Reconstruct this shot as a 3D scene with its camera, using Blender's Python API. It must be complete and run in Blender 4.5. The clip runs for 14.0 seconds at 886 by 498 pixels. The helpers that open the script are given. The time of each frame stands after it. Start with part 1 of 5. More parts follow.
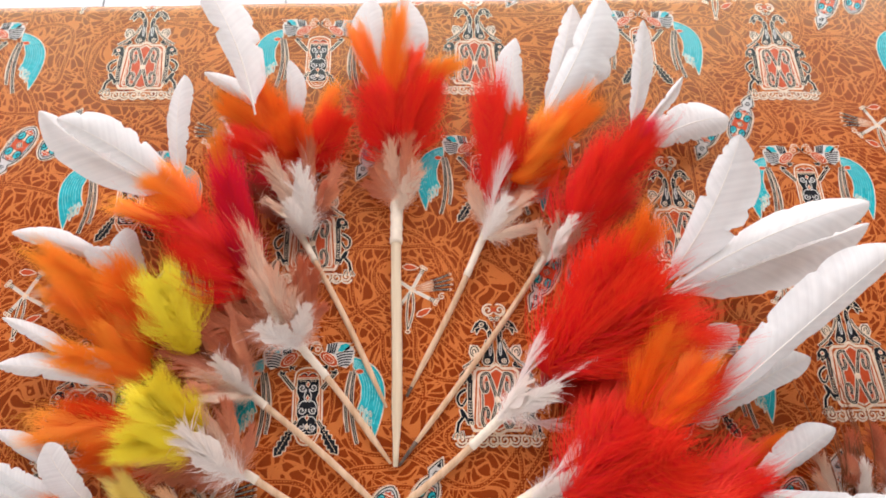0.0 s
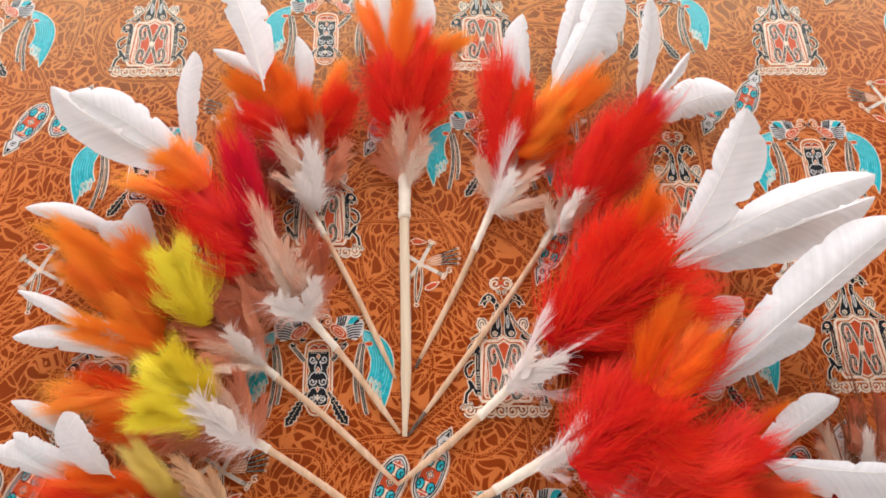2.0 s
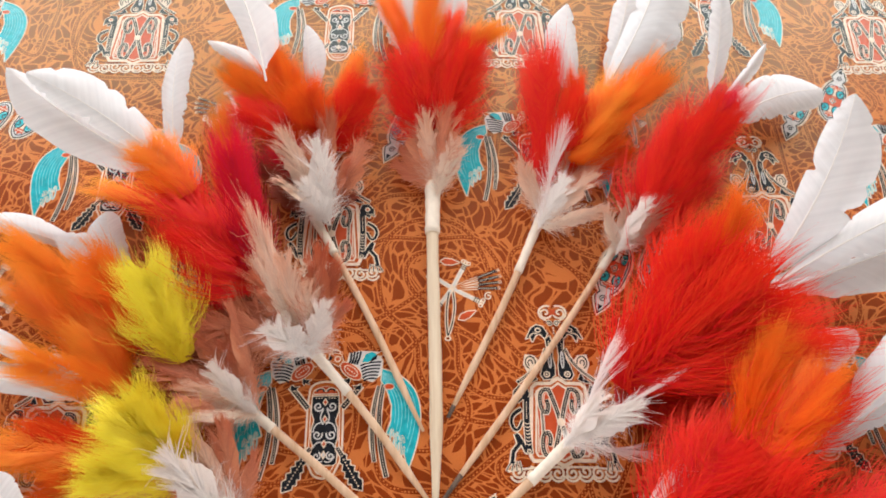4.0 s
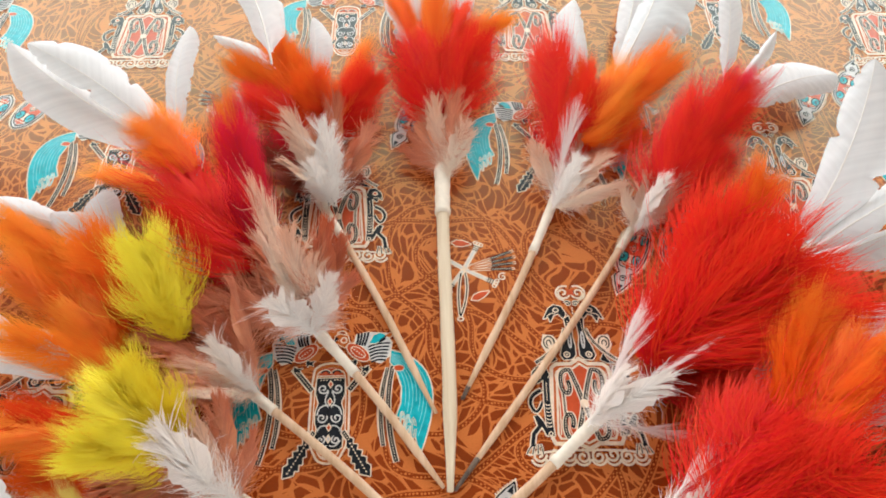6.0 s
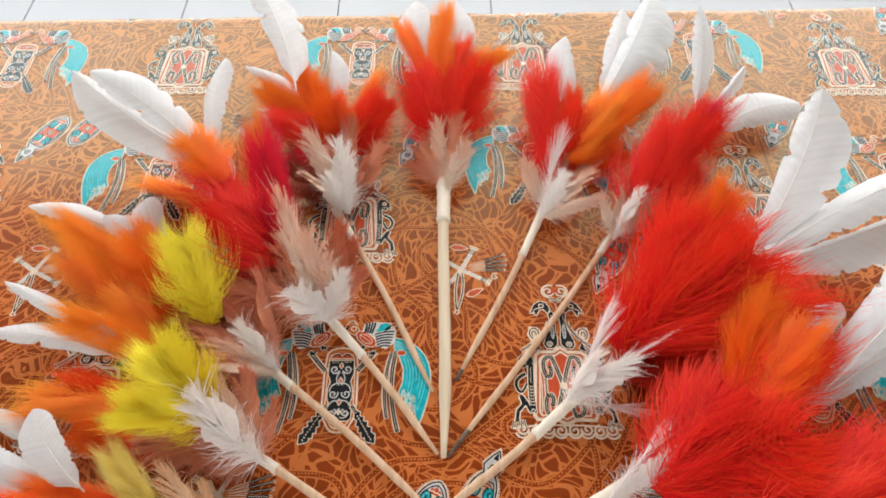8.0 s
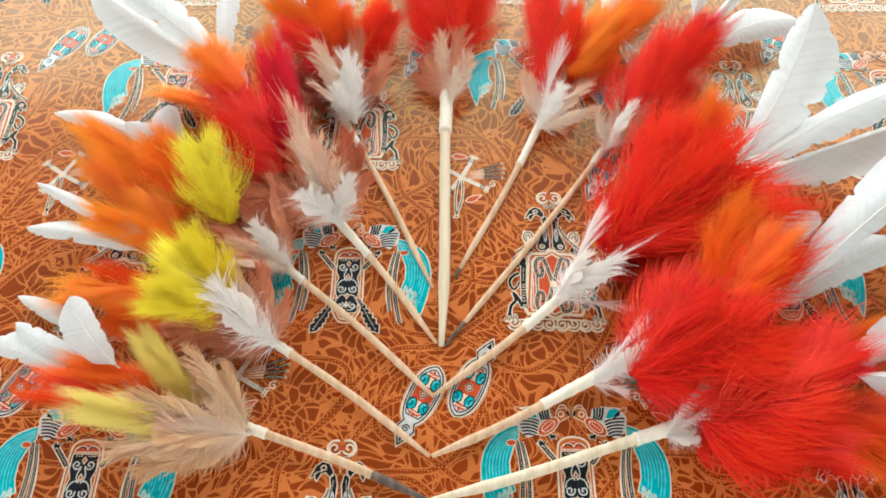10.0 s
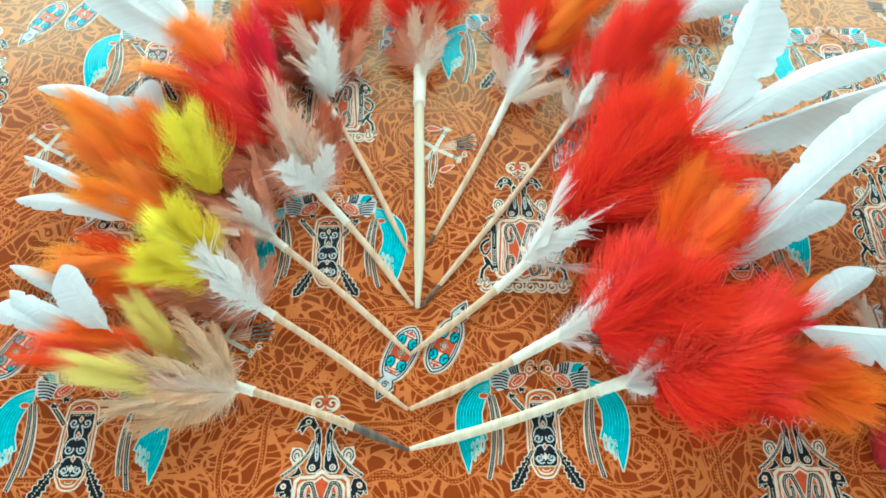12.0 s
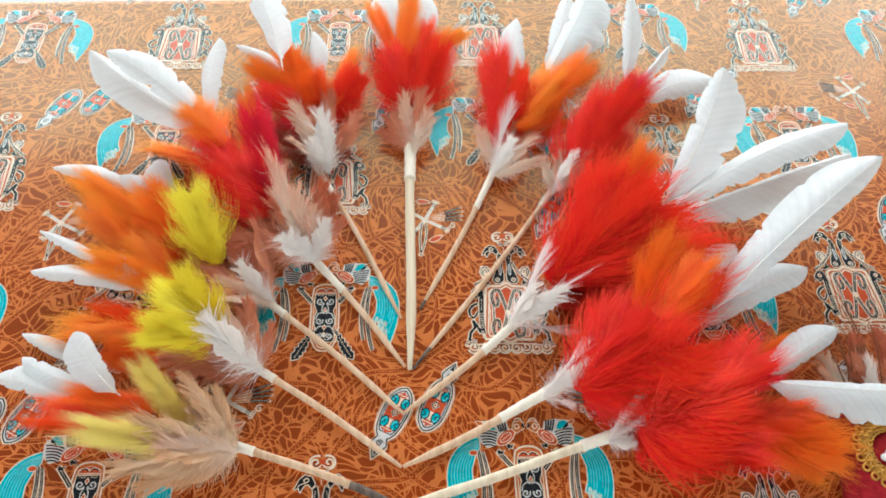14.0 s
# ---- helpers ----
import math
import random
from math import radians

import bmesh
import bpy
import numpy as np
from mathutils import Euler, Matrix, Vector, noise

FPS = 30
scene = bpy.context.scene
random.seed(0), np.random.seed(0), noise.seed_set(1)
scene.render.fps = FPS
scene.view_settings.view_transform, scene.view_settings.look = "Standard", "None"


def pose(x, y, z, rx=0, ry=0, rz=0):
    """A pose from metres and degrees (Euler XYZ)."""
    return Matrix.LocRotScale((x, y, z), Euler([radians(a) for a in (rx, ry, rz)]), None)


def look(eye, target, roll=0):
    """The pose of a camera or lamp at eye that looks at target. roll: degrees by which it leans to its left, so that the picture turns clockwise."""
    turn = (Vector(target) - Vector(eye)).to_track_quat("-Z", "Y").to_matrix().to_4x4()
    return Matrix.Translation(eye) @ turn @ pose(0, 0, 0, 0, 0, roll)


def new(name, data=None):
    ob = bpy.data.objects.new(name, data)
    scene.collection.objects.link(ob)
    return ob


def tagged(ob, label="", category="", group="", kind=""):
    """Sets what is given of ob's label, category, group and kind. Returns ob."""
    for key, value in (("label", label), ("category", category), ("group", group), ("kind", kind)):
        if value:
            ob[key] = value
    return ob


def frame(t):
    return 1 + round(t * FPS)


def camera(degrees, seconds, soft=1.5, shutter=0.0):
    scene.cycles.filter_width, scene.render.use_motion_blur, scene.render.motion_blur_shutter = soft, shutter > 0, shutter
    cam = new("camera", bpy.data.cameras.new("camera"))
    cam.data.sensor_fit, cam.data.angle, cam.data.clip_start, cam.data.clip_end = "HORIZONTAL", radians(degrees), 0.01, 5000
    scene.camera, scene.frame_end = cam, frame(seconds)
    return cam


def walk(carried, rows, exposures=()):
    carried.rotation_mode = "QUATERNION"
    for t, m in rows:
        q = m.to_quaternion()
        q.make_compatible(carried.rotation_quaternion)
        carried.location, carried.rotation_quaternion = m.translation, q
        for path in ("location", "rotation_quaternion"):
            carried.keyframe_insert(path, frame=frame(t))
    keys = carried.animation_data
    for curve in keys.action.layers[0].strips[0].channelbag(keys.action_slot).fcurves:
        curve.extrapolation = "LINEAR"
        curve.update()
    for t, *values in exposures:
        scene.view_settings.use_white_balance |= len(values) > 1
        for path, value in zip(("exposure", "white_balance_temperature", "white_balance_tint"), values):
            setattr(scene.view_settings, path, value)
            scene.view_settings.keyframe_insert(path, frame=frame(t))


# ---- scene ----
cam = camera(63.5, 14.0, soft=1.8)
PATH = [
    (0.0, 0.0095, -0.0534, 0.5517, 22.46, -2.59, -1.43),
    (0.5, 0.0101, -0.0556, 0.5537, 22.68, -2.48, -1.49),
    (1.0, 0.0073, -0.0629, 0.5544, 22.24, -2.51, -1.36),
    (1.5, 0.0059, -0.0659, 0.5540, 21.45, -2.52, -1.45),
    (2.0, 0.0067, -0.0636, 0.5540, 21.24, -2.19, -1.37),
    (2.5, 0.0069, -0.0580, 0.5432, 23.30, -2.22, -1.31),
    (3.0, 0.0021, -0.0478, 0.5055, 23.26, -2.87, -1.15),
    (3.2, -0.0016, -0.0478, 0.4923, 23.56, -2.40, -0.98),
    (5.3, -0.0170, -0.0693, 0.3798, 31.80, -1.57, -1.64),
    (5.5, -0.0183, -0.0744, 0.3770, 32.28, -2.30, -1.87),
    (6.0, -0.0157, -0.0942, 0.3919, 32.40, -1.45, -1.56),
    (6.5, -0.0076, -0.1124, 0.4100, 32.21, -1.19, -1.30),
    (7.0, -0.0012, -0.1250, 0.4171, 33.59, -0.89, -0.77),
    (7.5, -0.0034, -0.1349, 0.4181, 34.44, -1.01, -0.47),
    (8.0, -0.0055, -0.1467, 0.4316, 35.15, -0.69, -0.25),
    (8.5, -0.0032, -0.1606, 0.4383, 34.98, -0.63, -0.05),
    (9.0, 0.0015, -0.1701, 0.4444, 31.80, -0.57, 0.67),
    (9.2, 0.0032, -0.1748, 0.4458, 31.18, -0.22, 0.80),
    (11.3, -0.0003, -0.1767, 0.4714, 26.59, -1.25, 0.24),
    (11.5, 0.0007, -0.1791, 0.4739, 26.73, -1.79, -0.15),
    (12.0, 0.0020, -0.1922, 0.4779, 26.73, -1.77, -0.64),
    (12.5, 0.0019, -0.2039, 0.4836, 27.54, -1.81, -0.84),
    (13.0, 0.0016, -0.2069, 0.4933, 29.08, -1.78, -0.53),
    (13.5, 0.0012, -0.2085, 0.4990, 31.32, -2.18, -0.62),
    (14.0, 0.0011, -0.2147, 0.5058, 32.67, -2.11, -1.61),
]
EXPOSURES = [(0.0, -0.12, 6500, 16), (3.2, -0.10, 6500, 16), (5.3, -0.07, 6350, 7), (7.6, -0.12, 6300, 8), (8.5, -0.22, 6350, 8), (9.2, -0.04, 6400, 7), (11.3, 0.20, 5200, -17), (12.5, 0.30, 5050, -22), (13.4, 0.16, 4980, -17), (14.0, 0.0, 5850, 1)]
walk(cam, [(t, pose(x, y, z, rx, ry, rz)) for t, x, y, z, rx, ry, rz in PATH], EXPOSURES)

# ---- light: daylight from a wide opening beyond the table, added fill west and south, the room closed all round ----
world = bpy.data.worlds.new("sky")
scene.world = world
world.use_nodes = True
_bg = world.node_tree.nodes["Background"]
_sky = world.node_tree.nodes.new("ShaderNodeTexSky")
_sky.sky_type, _sky.sun_disc = "NISHITA", False
_sky.sun_elevation, _sky.sun_rotation = radians(50), radians(160)
world.node_tree.links.new(_sky.outputs[0], _bg.inputs[0])
_bg.inputs[1].default_value = 0.12


def area_light(name, place, target, w, h, watts, colour):
    data = bpy.data.lights.new(name, "AREA")
    data.shape, data.size, data.size_y, data.energy, data.color = "RECTANGLE", w, h, watts, colour
    ob = new(name, data)
    ob.matrix_world = look(place, target)
    return ob


area_light("window_light_north", (0.1, 1.84, 0.82), (0.1, 0, 0.6), 4.0, 2.0, 128, (1.0, 0.985, 0.965))
# added fill for the left and near side; no window is known there
area_light("fill_light_west", (-2.92, 0.1, 1.0), (0, 0.1, 0.3), 2.4, 1.7, 40, (1.0, 0.99, 0.975))
area_light("fill_light_south", (0.3, -2.42, 1.1), (0.3, 0, 0.4), 2.6, 1.7, 44, (1.0, 0.98, 0.95))

# ---- materials ----


def nodes_of(name, rough=0.6, spec=0.3):
    m = bpy.data.materials.new(name)
    m.use_nodes = True
    nt = m.node_tree
    b = nt.nodes["Principled BSDF"]
    b.inputs["Roughness"].default_value = rough
    b.inputs["Specular IOR Level"].default_value = spec
    return m, nt, b


def node(nt, kind, **kw):
    n = nt.nodes.new(kind)
    for k, v in kw.items():
        if k in n.inputs:
            n.inputs[k].default_value = v
        else:
            setattr(n, k, v)
    return n


def math_node(nt, op, a, b=None, c=None):
    n = nt.nodes.new("ShaderNodeMath")
    n.operation = op
    for i, v in enumerate((a, b, c)):
        if v is None:
            continue
        if isinstance(v, (int, float)):
            n.inputs[i].default_value = v
        else:
            nt.links.new(v, n.inputs[i])
    return n.outputs[0]


def ramp(nt, fac, stops):
    n = nt.nodes.new("ShaderNodeValToRGB")
    e = n.color_ramp.elements
    while len(e) < len(stops):
        e.new(0.5)
    for el, (p, c) in zip(e, stops):
        el.position, el.color = p, (*c, 1)
    nt.links.new(fac, n.inputs[0])
    return n.outputs[0]


def mix(nt, fac, a, b, mode="MIX"):
    n = nt.nodes.new("ShaderNodeMix")
    n.data_type, n.blend_type = "RGBA", mode
    for sock, v in ((n.inputs[0], fac), (n.inputs[6], a), (n.inputs[7], b)):
        if isinstance(v, (int, float)):
            sock.default_value = v
        elif isinstance(v, tuple):
            sock.default_value = (*v, 1)
        else:
            nt.links.new(v, sock)
    return n.outputs[2]


def bump(nt, b, height, strength, distance):
    n = node(nt, "ShaderNodeBump", Strength=strength, Distance=distance)
    nt.links.new(height, n.inputs["Height"])
    nt.links.new(n.outputs[0], b.inputs["Normal"])


def noise_tex(nt, vec, scale, detail=3.0, rough=0.5):
    n = node(nt, "ShaderNodeTexNoise", Scale=scale, Detail=detail, Roughness=rough)
    if vec is not None:
        nt.links.new(vec, n.inputs["Vector"])
    return n


def batik_cloth():
    """Rust-orange cotton with a lighter network of curling stems, ribs and dotted veins."""
    m, nt, b = nodes_of("batik_cotton", 0.27, 0.56)
    b.inputs["Specular Tint"].default_value = (0.50, 1.0, 0.52, 1)
    uv = nt.nodes.new("ShaderNodeUVMap").outputs[0]
    def shifted(dx, dy):
        n = nt.nodes.new("ShaderNodeVectorMath")
        n.operation = "ADD"
        n.inputs[1].default_value = (dx, dy, 0)
        nt.links.new(uv, n.inputs[0])
        return n.outputs[0]

    def evened(field, spacing):
        """Metres to the nearest of the evenly spaced level lines of a field, so that every drawn line keeps its width."""
        e = 0.0005
        f, fx, fy = [field(dx, dy) for dx, dy in ((0, 0), (e, 0), (0, e))]
        gx, gy = [math_node(nt, "DIVIDE", math_node(nt, "SUBTRACT", g, f), e) for g in (fx, fy)]
        grad = math_node(nt, "SQRT", math_node(nt, "ADD", math_node(nt, "MULTIPLY", gx, gx), math_node(nt, "MULTIPLY", gy, gy)))
        off = math_node(nt, "ABSOLUTE", math_node(nt, "SUBTRACT", math_node(nt, "FRACT", math_node(nt, "DIVIDE", f, spacing)), 0.5))
        return math_node(nt, "DIVIDE", math_node(nt, "MULTIPLY", off, spacing), math_node(nt, "ADD", grad, 0.2))

    def stem_field(scale, ox, oy):
        return lambda dx, dy: noise_tex(nt, shifted(ox + dx, oy + dy), scale, 0.0).outputs["Fac"]

    # a slow warp bends everything that is drawn between the stems
    bend = noise_tex(nt, uv, 24.0, 1.0)
    sway = nt.nodes.new("ShaderNodeVectorMath")
    sway.operation = "MULTIPLY_ADD"
    sway.inputs[1].default_value = (0.044, 0.044, 0)
    nt.links.new(bend.outputs["Color"], sway.inputs[0])
    nt.links.new(uv, sway.inputs[2])
    # leaf-sized fields, each with a net of forking veins that runs its own way
    cell = node(nt, "ShaderNodeTexVoronoi", Scale=30.0)
    rim = node(nt, "ShaderNodeTexVoronoi", Scale=30.0)
    rim.feature = "DISTANCE_TO_EDGE"
    for n in (cell, rim):
        nt.links.new(sway.outputs[0], n.inputs["Vector"])
    edge = math_node(nt, "DIVIDE", rim.outputs["Distance"], 30.0)
    pick = nt.nodes.new("ShaderNodeSeparateColor")
    nt.links.new(cell.outputs["Color"], pick.inputs[0])
    way = math_node(nt, "MULTIPLY", pick.outputs[0], 6.2832)
    cw, sw = math_node(nt, "COSINE", way), math_node(nt, "SINE", way)
    at = nt.nodes.new("ShaderNodeSeparateXYZ")
    nt.links.new(sway.outputs[0], at.inputs[0])
    run = math_node(nt, "ADD", math_node(nt, "MULTIPLY", at.outputs[0], cw), math_node(nt, "MULTIPLY", at.outputs[1], sw))
    cross = math_node(nt, "SUBTRACT", math_node(nt, "MULTIPLY", at.outputs[1], cw), math_node(nt, "MULTIPLY", at.outputs[0], sw))
    net_at = nt.nodes.new("ShaderNodeCombineXYZ")
    nt.links.new(math_node(nt, "MULTIPLY", run, 78.0), net_at.inputs[0])
    nt.links.new(math_node(nt, "MULTIPLY", cross, 185.0), net_at.inputs[1])
    net = node(nt, "ShaderNodeTexVoronoi", Scale=1.0, Randomness=0.9)
    net.feature = "DISTANCE_TO_EDGE"
    nt.links.new(net_at.outputs[0], net.inputs["Vector"])
    veins = math_node(nt, "MAXIMUM", math_node(nt, "LESS_THAN", net.outputs["Distance"], 0.074), math_node(nt, "LESS_THAN", edge, 0.00050))
    # sweeping stems: two fine lines with a row of dots between
    stem = math_node(nt, "MINIMUM", evened(stem_field(11.0, 0.0, 0.0), 0.13), evened(stem_field(9.5, 3.7, 1.9), 0.19))
    ribs = math_node(nt, "MULTIPLY", veins, math_node(nt, "GREATER_THAN", stem, 0.0019))
    border = math_node(nt, "LESS_THAN", math_node(nt, "ABSOLUTE", math_node(nt, "SUBTRACT", stem, 0.0018)), 0.00050)
    dots = node(nt, "ShaderNodeTexVoronoi", Scale=470.0, Randomness=0.2)
    nt.links.new(uv, dots.inputs["Vector"])
    dot = math_node(nt, "MULTIPLY", math_node(nt, "LESS_THAN", dots.outputs["Distance"], 0.33), math_node(nt, "LESS_THAN", stem, 0.00085))
    line = math_node(nt, "MAXIMUM", ribs, math_node(nt, "MAXIMUM", border, dot))
    dye = noise_tex(nt, uv, 5.0, 4.0)
    ground = ramp(nt, dye.outputs["Fac"], [(0.3, (0.215, 0.023, 0.002)), (0.7, (0.285, 0.036, 0.003))])
    thread = noise_tex(nt, uv, 900.0, 2.0)
    col = mix(nt, math_node(nt, "MULTIPLY", line, 0.86), ground, (0.64, 0.175, 0.042))
    col = mix(nt, 0.16, col, thread.outputs["Fac"], "OVERLAY")
    nt.links.new(col, b.inputs["Base Color"])
    b.inputs["Sheen Weight"].default_value = 0.65
    b.inputs["Sheen Roughness"].default_value = 0.35
    b.inputs["Sheen Tint"].default_value = (1.0, 0.78, 0.40, 1)
    bump(nt, b, thread.outputs["Fac"], 0.05, 0.0004)
    return m


def print_mat(name, colour, vary=0.12):
    m, nt, b = nodes_of(name, 0.25, 0.40)
    b.inputs["Specular Tint"].default_value = (0.8, 1.0, 0.85, 1)
    n = noise_tex(nt, nt.nodes.new("ShaderNodeNewGeometry").outputs["Position"], 260.0, 3.0)
    dark = tuple(c * (1 - vary) for c in colour)
    lite = tuple(min(1, c * (1 + vary) + 0.003) for c in colour)
    nt.links.new(ramp(nt, n.outputs["Fac"], [(0.3, dark), (0.7, lite)]), b.inputs["Base Color"])
    return m


def wood(name, pale, deep, scale=1.0):
    m, nt, b = nodes_of(name, 0.55, 0.3)
    tc = nt.nodes.new("ShaderNodeTexCoord").outputs["Object"]
    mp = node(nt, "ShaderNodeMapping")
    mp.inputs["Scale"].default_value = (220 * scale, 9 * scale, 220 * scale)
    nt.links.new(tc, mp.inputs[0])
    g = noise_tex(nt, mp.outputs[0], 1.0, 4.0, 0.6)
    st = noise_tex(nt, tc, 30.0, 3.0)
    col = ramp(nt, g.outputs["Fac"], [(0.3, deep), (0.62, pale)])
    col = mix(nt, math_node(nt, "MULTIPLY", st.outputs["Fac"], 0.35), col, tuple(c * 0.75 for c in pale))
    nt.links.new(col, b.inputs["Base Color"])
    bump(nt, b, g.outputs["Fac"], 0.3, 0.0006)
    return m


def barb_mat(name, root, tip, translucent=0.42, jitter=0.035):
    """Soft feather barbs: colour runs from root to tip, each plume and barb a little different."""
    m = bpy.data.materials.new(name)
    m.use_nodes = True
    nt = m.node_tree
    nt.nodes.clear()
    at = node(nt, "ShaderNodeAttribute", attribute_name="along")
    ri = nt.nodes.new("ShaderNodeObjectInfo").outputs["Random"]
    isl = nt.nodes.new("ShaderNodeNewGeometry").outputs["Random Per Island"]
    sh = math_node(nt, "ADD", at.outputs["Fac"], math_node(nt, "MULTIPLY", math_node(nt, "SUBTRACT", ri, 0.5), 0.5))
    col = ramp(nt, sh, [(0.15, root), (0.95, tip)])
    hsv = node(nt, "ShaderNodeHueSaturation")
    nt.links.new(math_node(nt, "ADD", 1 - jitter, math_node(nt, "MULTIPLY", isl, jitter * 2)), hsv.inputs["Value"])
    nt.links.new(math_node(nt, "ADD", 0.494, math_node(nt, "MULTIPLY", isl, 0.012)), hsv.inputs["Hue"])
    nt.links.new(col, hsv.inputs["Color"])
    d = node(nt, "ShaderNodeBsdfDiffuse")
    t = node(nt, "ShaderNodeBsdfTranslucent")
    nt.links.new(hsv.outputs[0], d.inputs[0])
    nt.links.new(hsv.outputs[0], t.inputs[0])
    ms = node(nt, "ShaderNodeMixShader", Fac=translucent)
    nt.links.new(d.outputs[0], ms.inputs[1])
    nt.links.new(t.outputs[0], ms.inputs[2])
    gl = node(nt, "ShaderNodeBsdfGlossy", Roughness=0.45)
    m2 = node(nt, "ShaderNodeMixShader", Fac=0.012)
    nt.links.new(ms.outputs[0], m2.inputs[1])
    nt.links.new(gl.outputs[0], m2.inputs[2])
    o = node(nt, "ShaderNodeOutputMaterial")
    nt.links.new(m2.outputs[0], o.inputs[0])
    return m


def vane_mat():
    """White goose vane: fine slanting barbs, a few greyer bands, light shining through."""
    m, nt, b = nodes_of("white_vane", 0.5, 0.3)
    at = node(nt, "ShaderNodeAttribute", attribute_name="barb")
    wv = math_node(nt, "SINE", math_node(nt, "MULTIPLY", at.outputs["Fac"], 620.0))
    soft = noise_tex(nt, nt.nodes.new("ShaderNodeTexCoord").outputs["Object"], 5.0, 4.0)
    band = node(nt, "ShaderNodeTexNoise", noise_dimensions="1D", Scale=26.0, Detail=4.0)
    nt.links.new(at.outputs["Fac"], band.inputs["W"])
    f = math_node(nt, "ADD", math_node(nt, "MULTIPLY", band.outputs["Fac"], 0.55), math_node(nt, "MULTIPLY", soft.outputs["Fac"], 0.45))
    col = ramp(nt, f, [(0.3, (0.71, 0.725, 0.725)), (0.62, (0.81, 0.825, 0.82))])
    nt.links.new(col, b.inputs["Base Color"])
    h = math_node(nt, "ADD", math_node(nt, "MULTIPLY", wv, 0.07), math_node(nt, "MULTIPLY", band.outputs["Fac"], 0.35))
    bump(nt, b, h, 0.30, 0.0008)
    t = node(nt, "ShaderNodeBsdfTranslucent")
    nt.links.new(col, t.inputs[0])
    ms = node(nt, "ShaderNodeMixShader", Fac=0.30)
    nt.links.new(b.outputs[0], ms.inputs[1])
    nt.links.new(t.outputs[0], ms.inputs[2])
    nt.links.new(ms.outputs[0], nt.nodes["Material Output"].inputs[0])
    return m


def plain(name, colour, rough=0.6, spec=0.3, vary=0.1, scale=40.0, metal=0.0):
    m, nt, b = nodes_of(name, rough, spec)
    n = noise_tex(nt, nt.nodes.new("ShaderNodeTexCoord").outputs["Object"], scale, 4.0)
    nt.links.new(ramp(nt, n.outputs["Fac"], [(0.3, tuple(c * (1 - vary) for c in colour)), (0.7, tuple(min(1, c * (1 + vary)) for c in colour))]), b.inputs["Base Color"])
    b.inputs["Metallic"].default_value = metal
    bump(nt, b, n.outputs["Fac"], 0.15, 0.002)
    return m


MAT = {
    "cloth": batik_cloth(),
    "black": print_mat("print_black", (0.009, 0.010, 0.017), 0.3),
    "cream": print_mat("print_cream", (0.80, 0.64, 0.49)),
    "pale": print_mat("print_grey", (0.62, 0.60, 0.58)),
    "vermilion": print_mat("print_vermilion", (0.55, 0.075, 0.022)),
    "rust": print_mat("print_rust", (0.50, 0.12, 0.02)),
    "turquoise": print_mat("print_turquoise", (0.012, 0.40, 0.46), 0.2),
    "aqua": print_mat("print_aqua", (0.20, 0.66, 0.70), 0.15),
    "stick": wood("pale_wood", (0.72, 0.50, 0.33), (0.50, 0.29, 0.15)),
    "bone": wood("bleached_wood", (0.80, 0.68, 0.50), (0.62, 0.47, 0.31)),
    "burnt": wood("charred_wood", (0.16, 0.11, 0.08), (0.022, 0.018, 0.020)),
    "tape": plain("cream_tape", (0.80, 0.71, 0.58), 0.55, 0.35, 0.10, 160),
    "vane": vane_mat(),
    "rachis": plain("quill_shaft", (0.80, 0.78, 0.72), 0.4, 0.4, 0.05),
    "tile": plain("white_tile", (0.56, 0.58, 0.60), 0.16, 0.5, 0.03, 4),
    "grout": plain("grey_grout", (0.42, 0.42, 0.42), 0.9, 0.2, 0.15, 60),
    "plaster": plain("white_wall", (0.60, 0.58, 0.54), 0.85, 0.2, 0.05, 3),
    "ceiling_brown": plain("unseen_ceiling_brown", (0.24, 0.19, 0.15), 0.8, 0.2, 0.2, 5),
    "frame": plain("table_wood", (0.30, 0.17, 0.09), 0.5, 0.4, 0.25, 12),
    "velvet": plain("red_felt", (0.34, 0.012, 0.018), 0.85, 0.2, 0.2, 300),
    "gold": plain("gold_braid", (0.62, 0.33, 0.06), 0.35, 0.5, 0.25, 300, 0.75),
    "pearl": plain("pearl_bead", (0.82, 0.80, 0.78), 0.2, 0.5, 0.04),
}
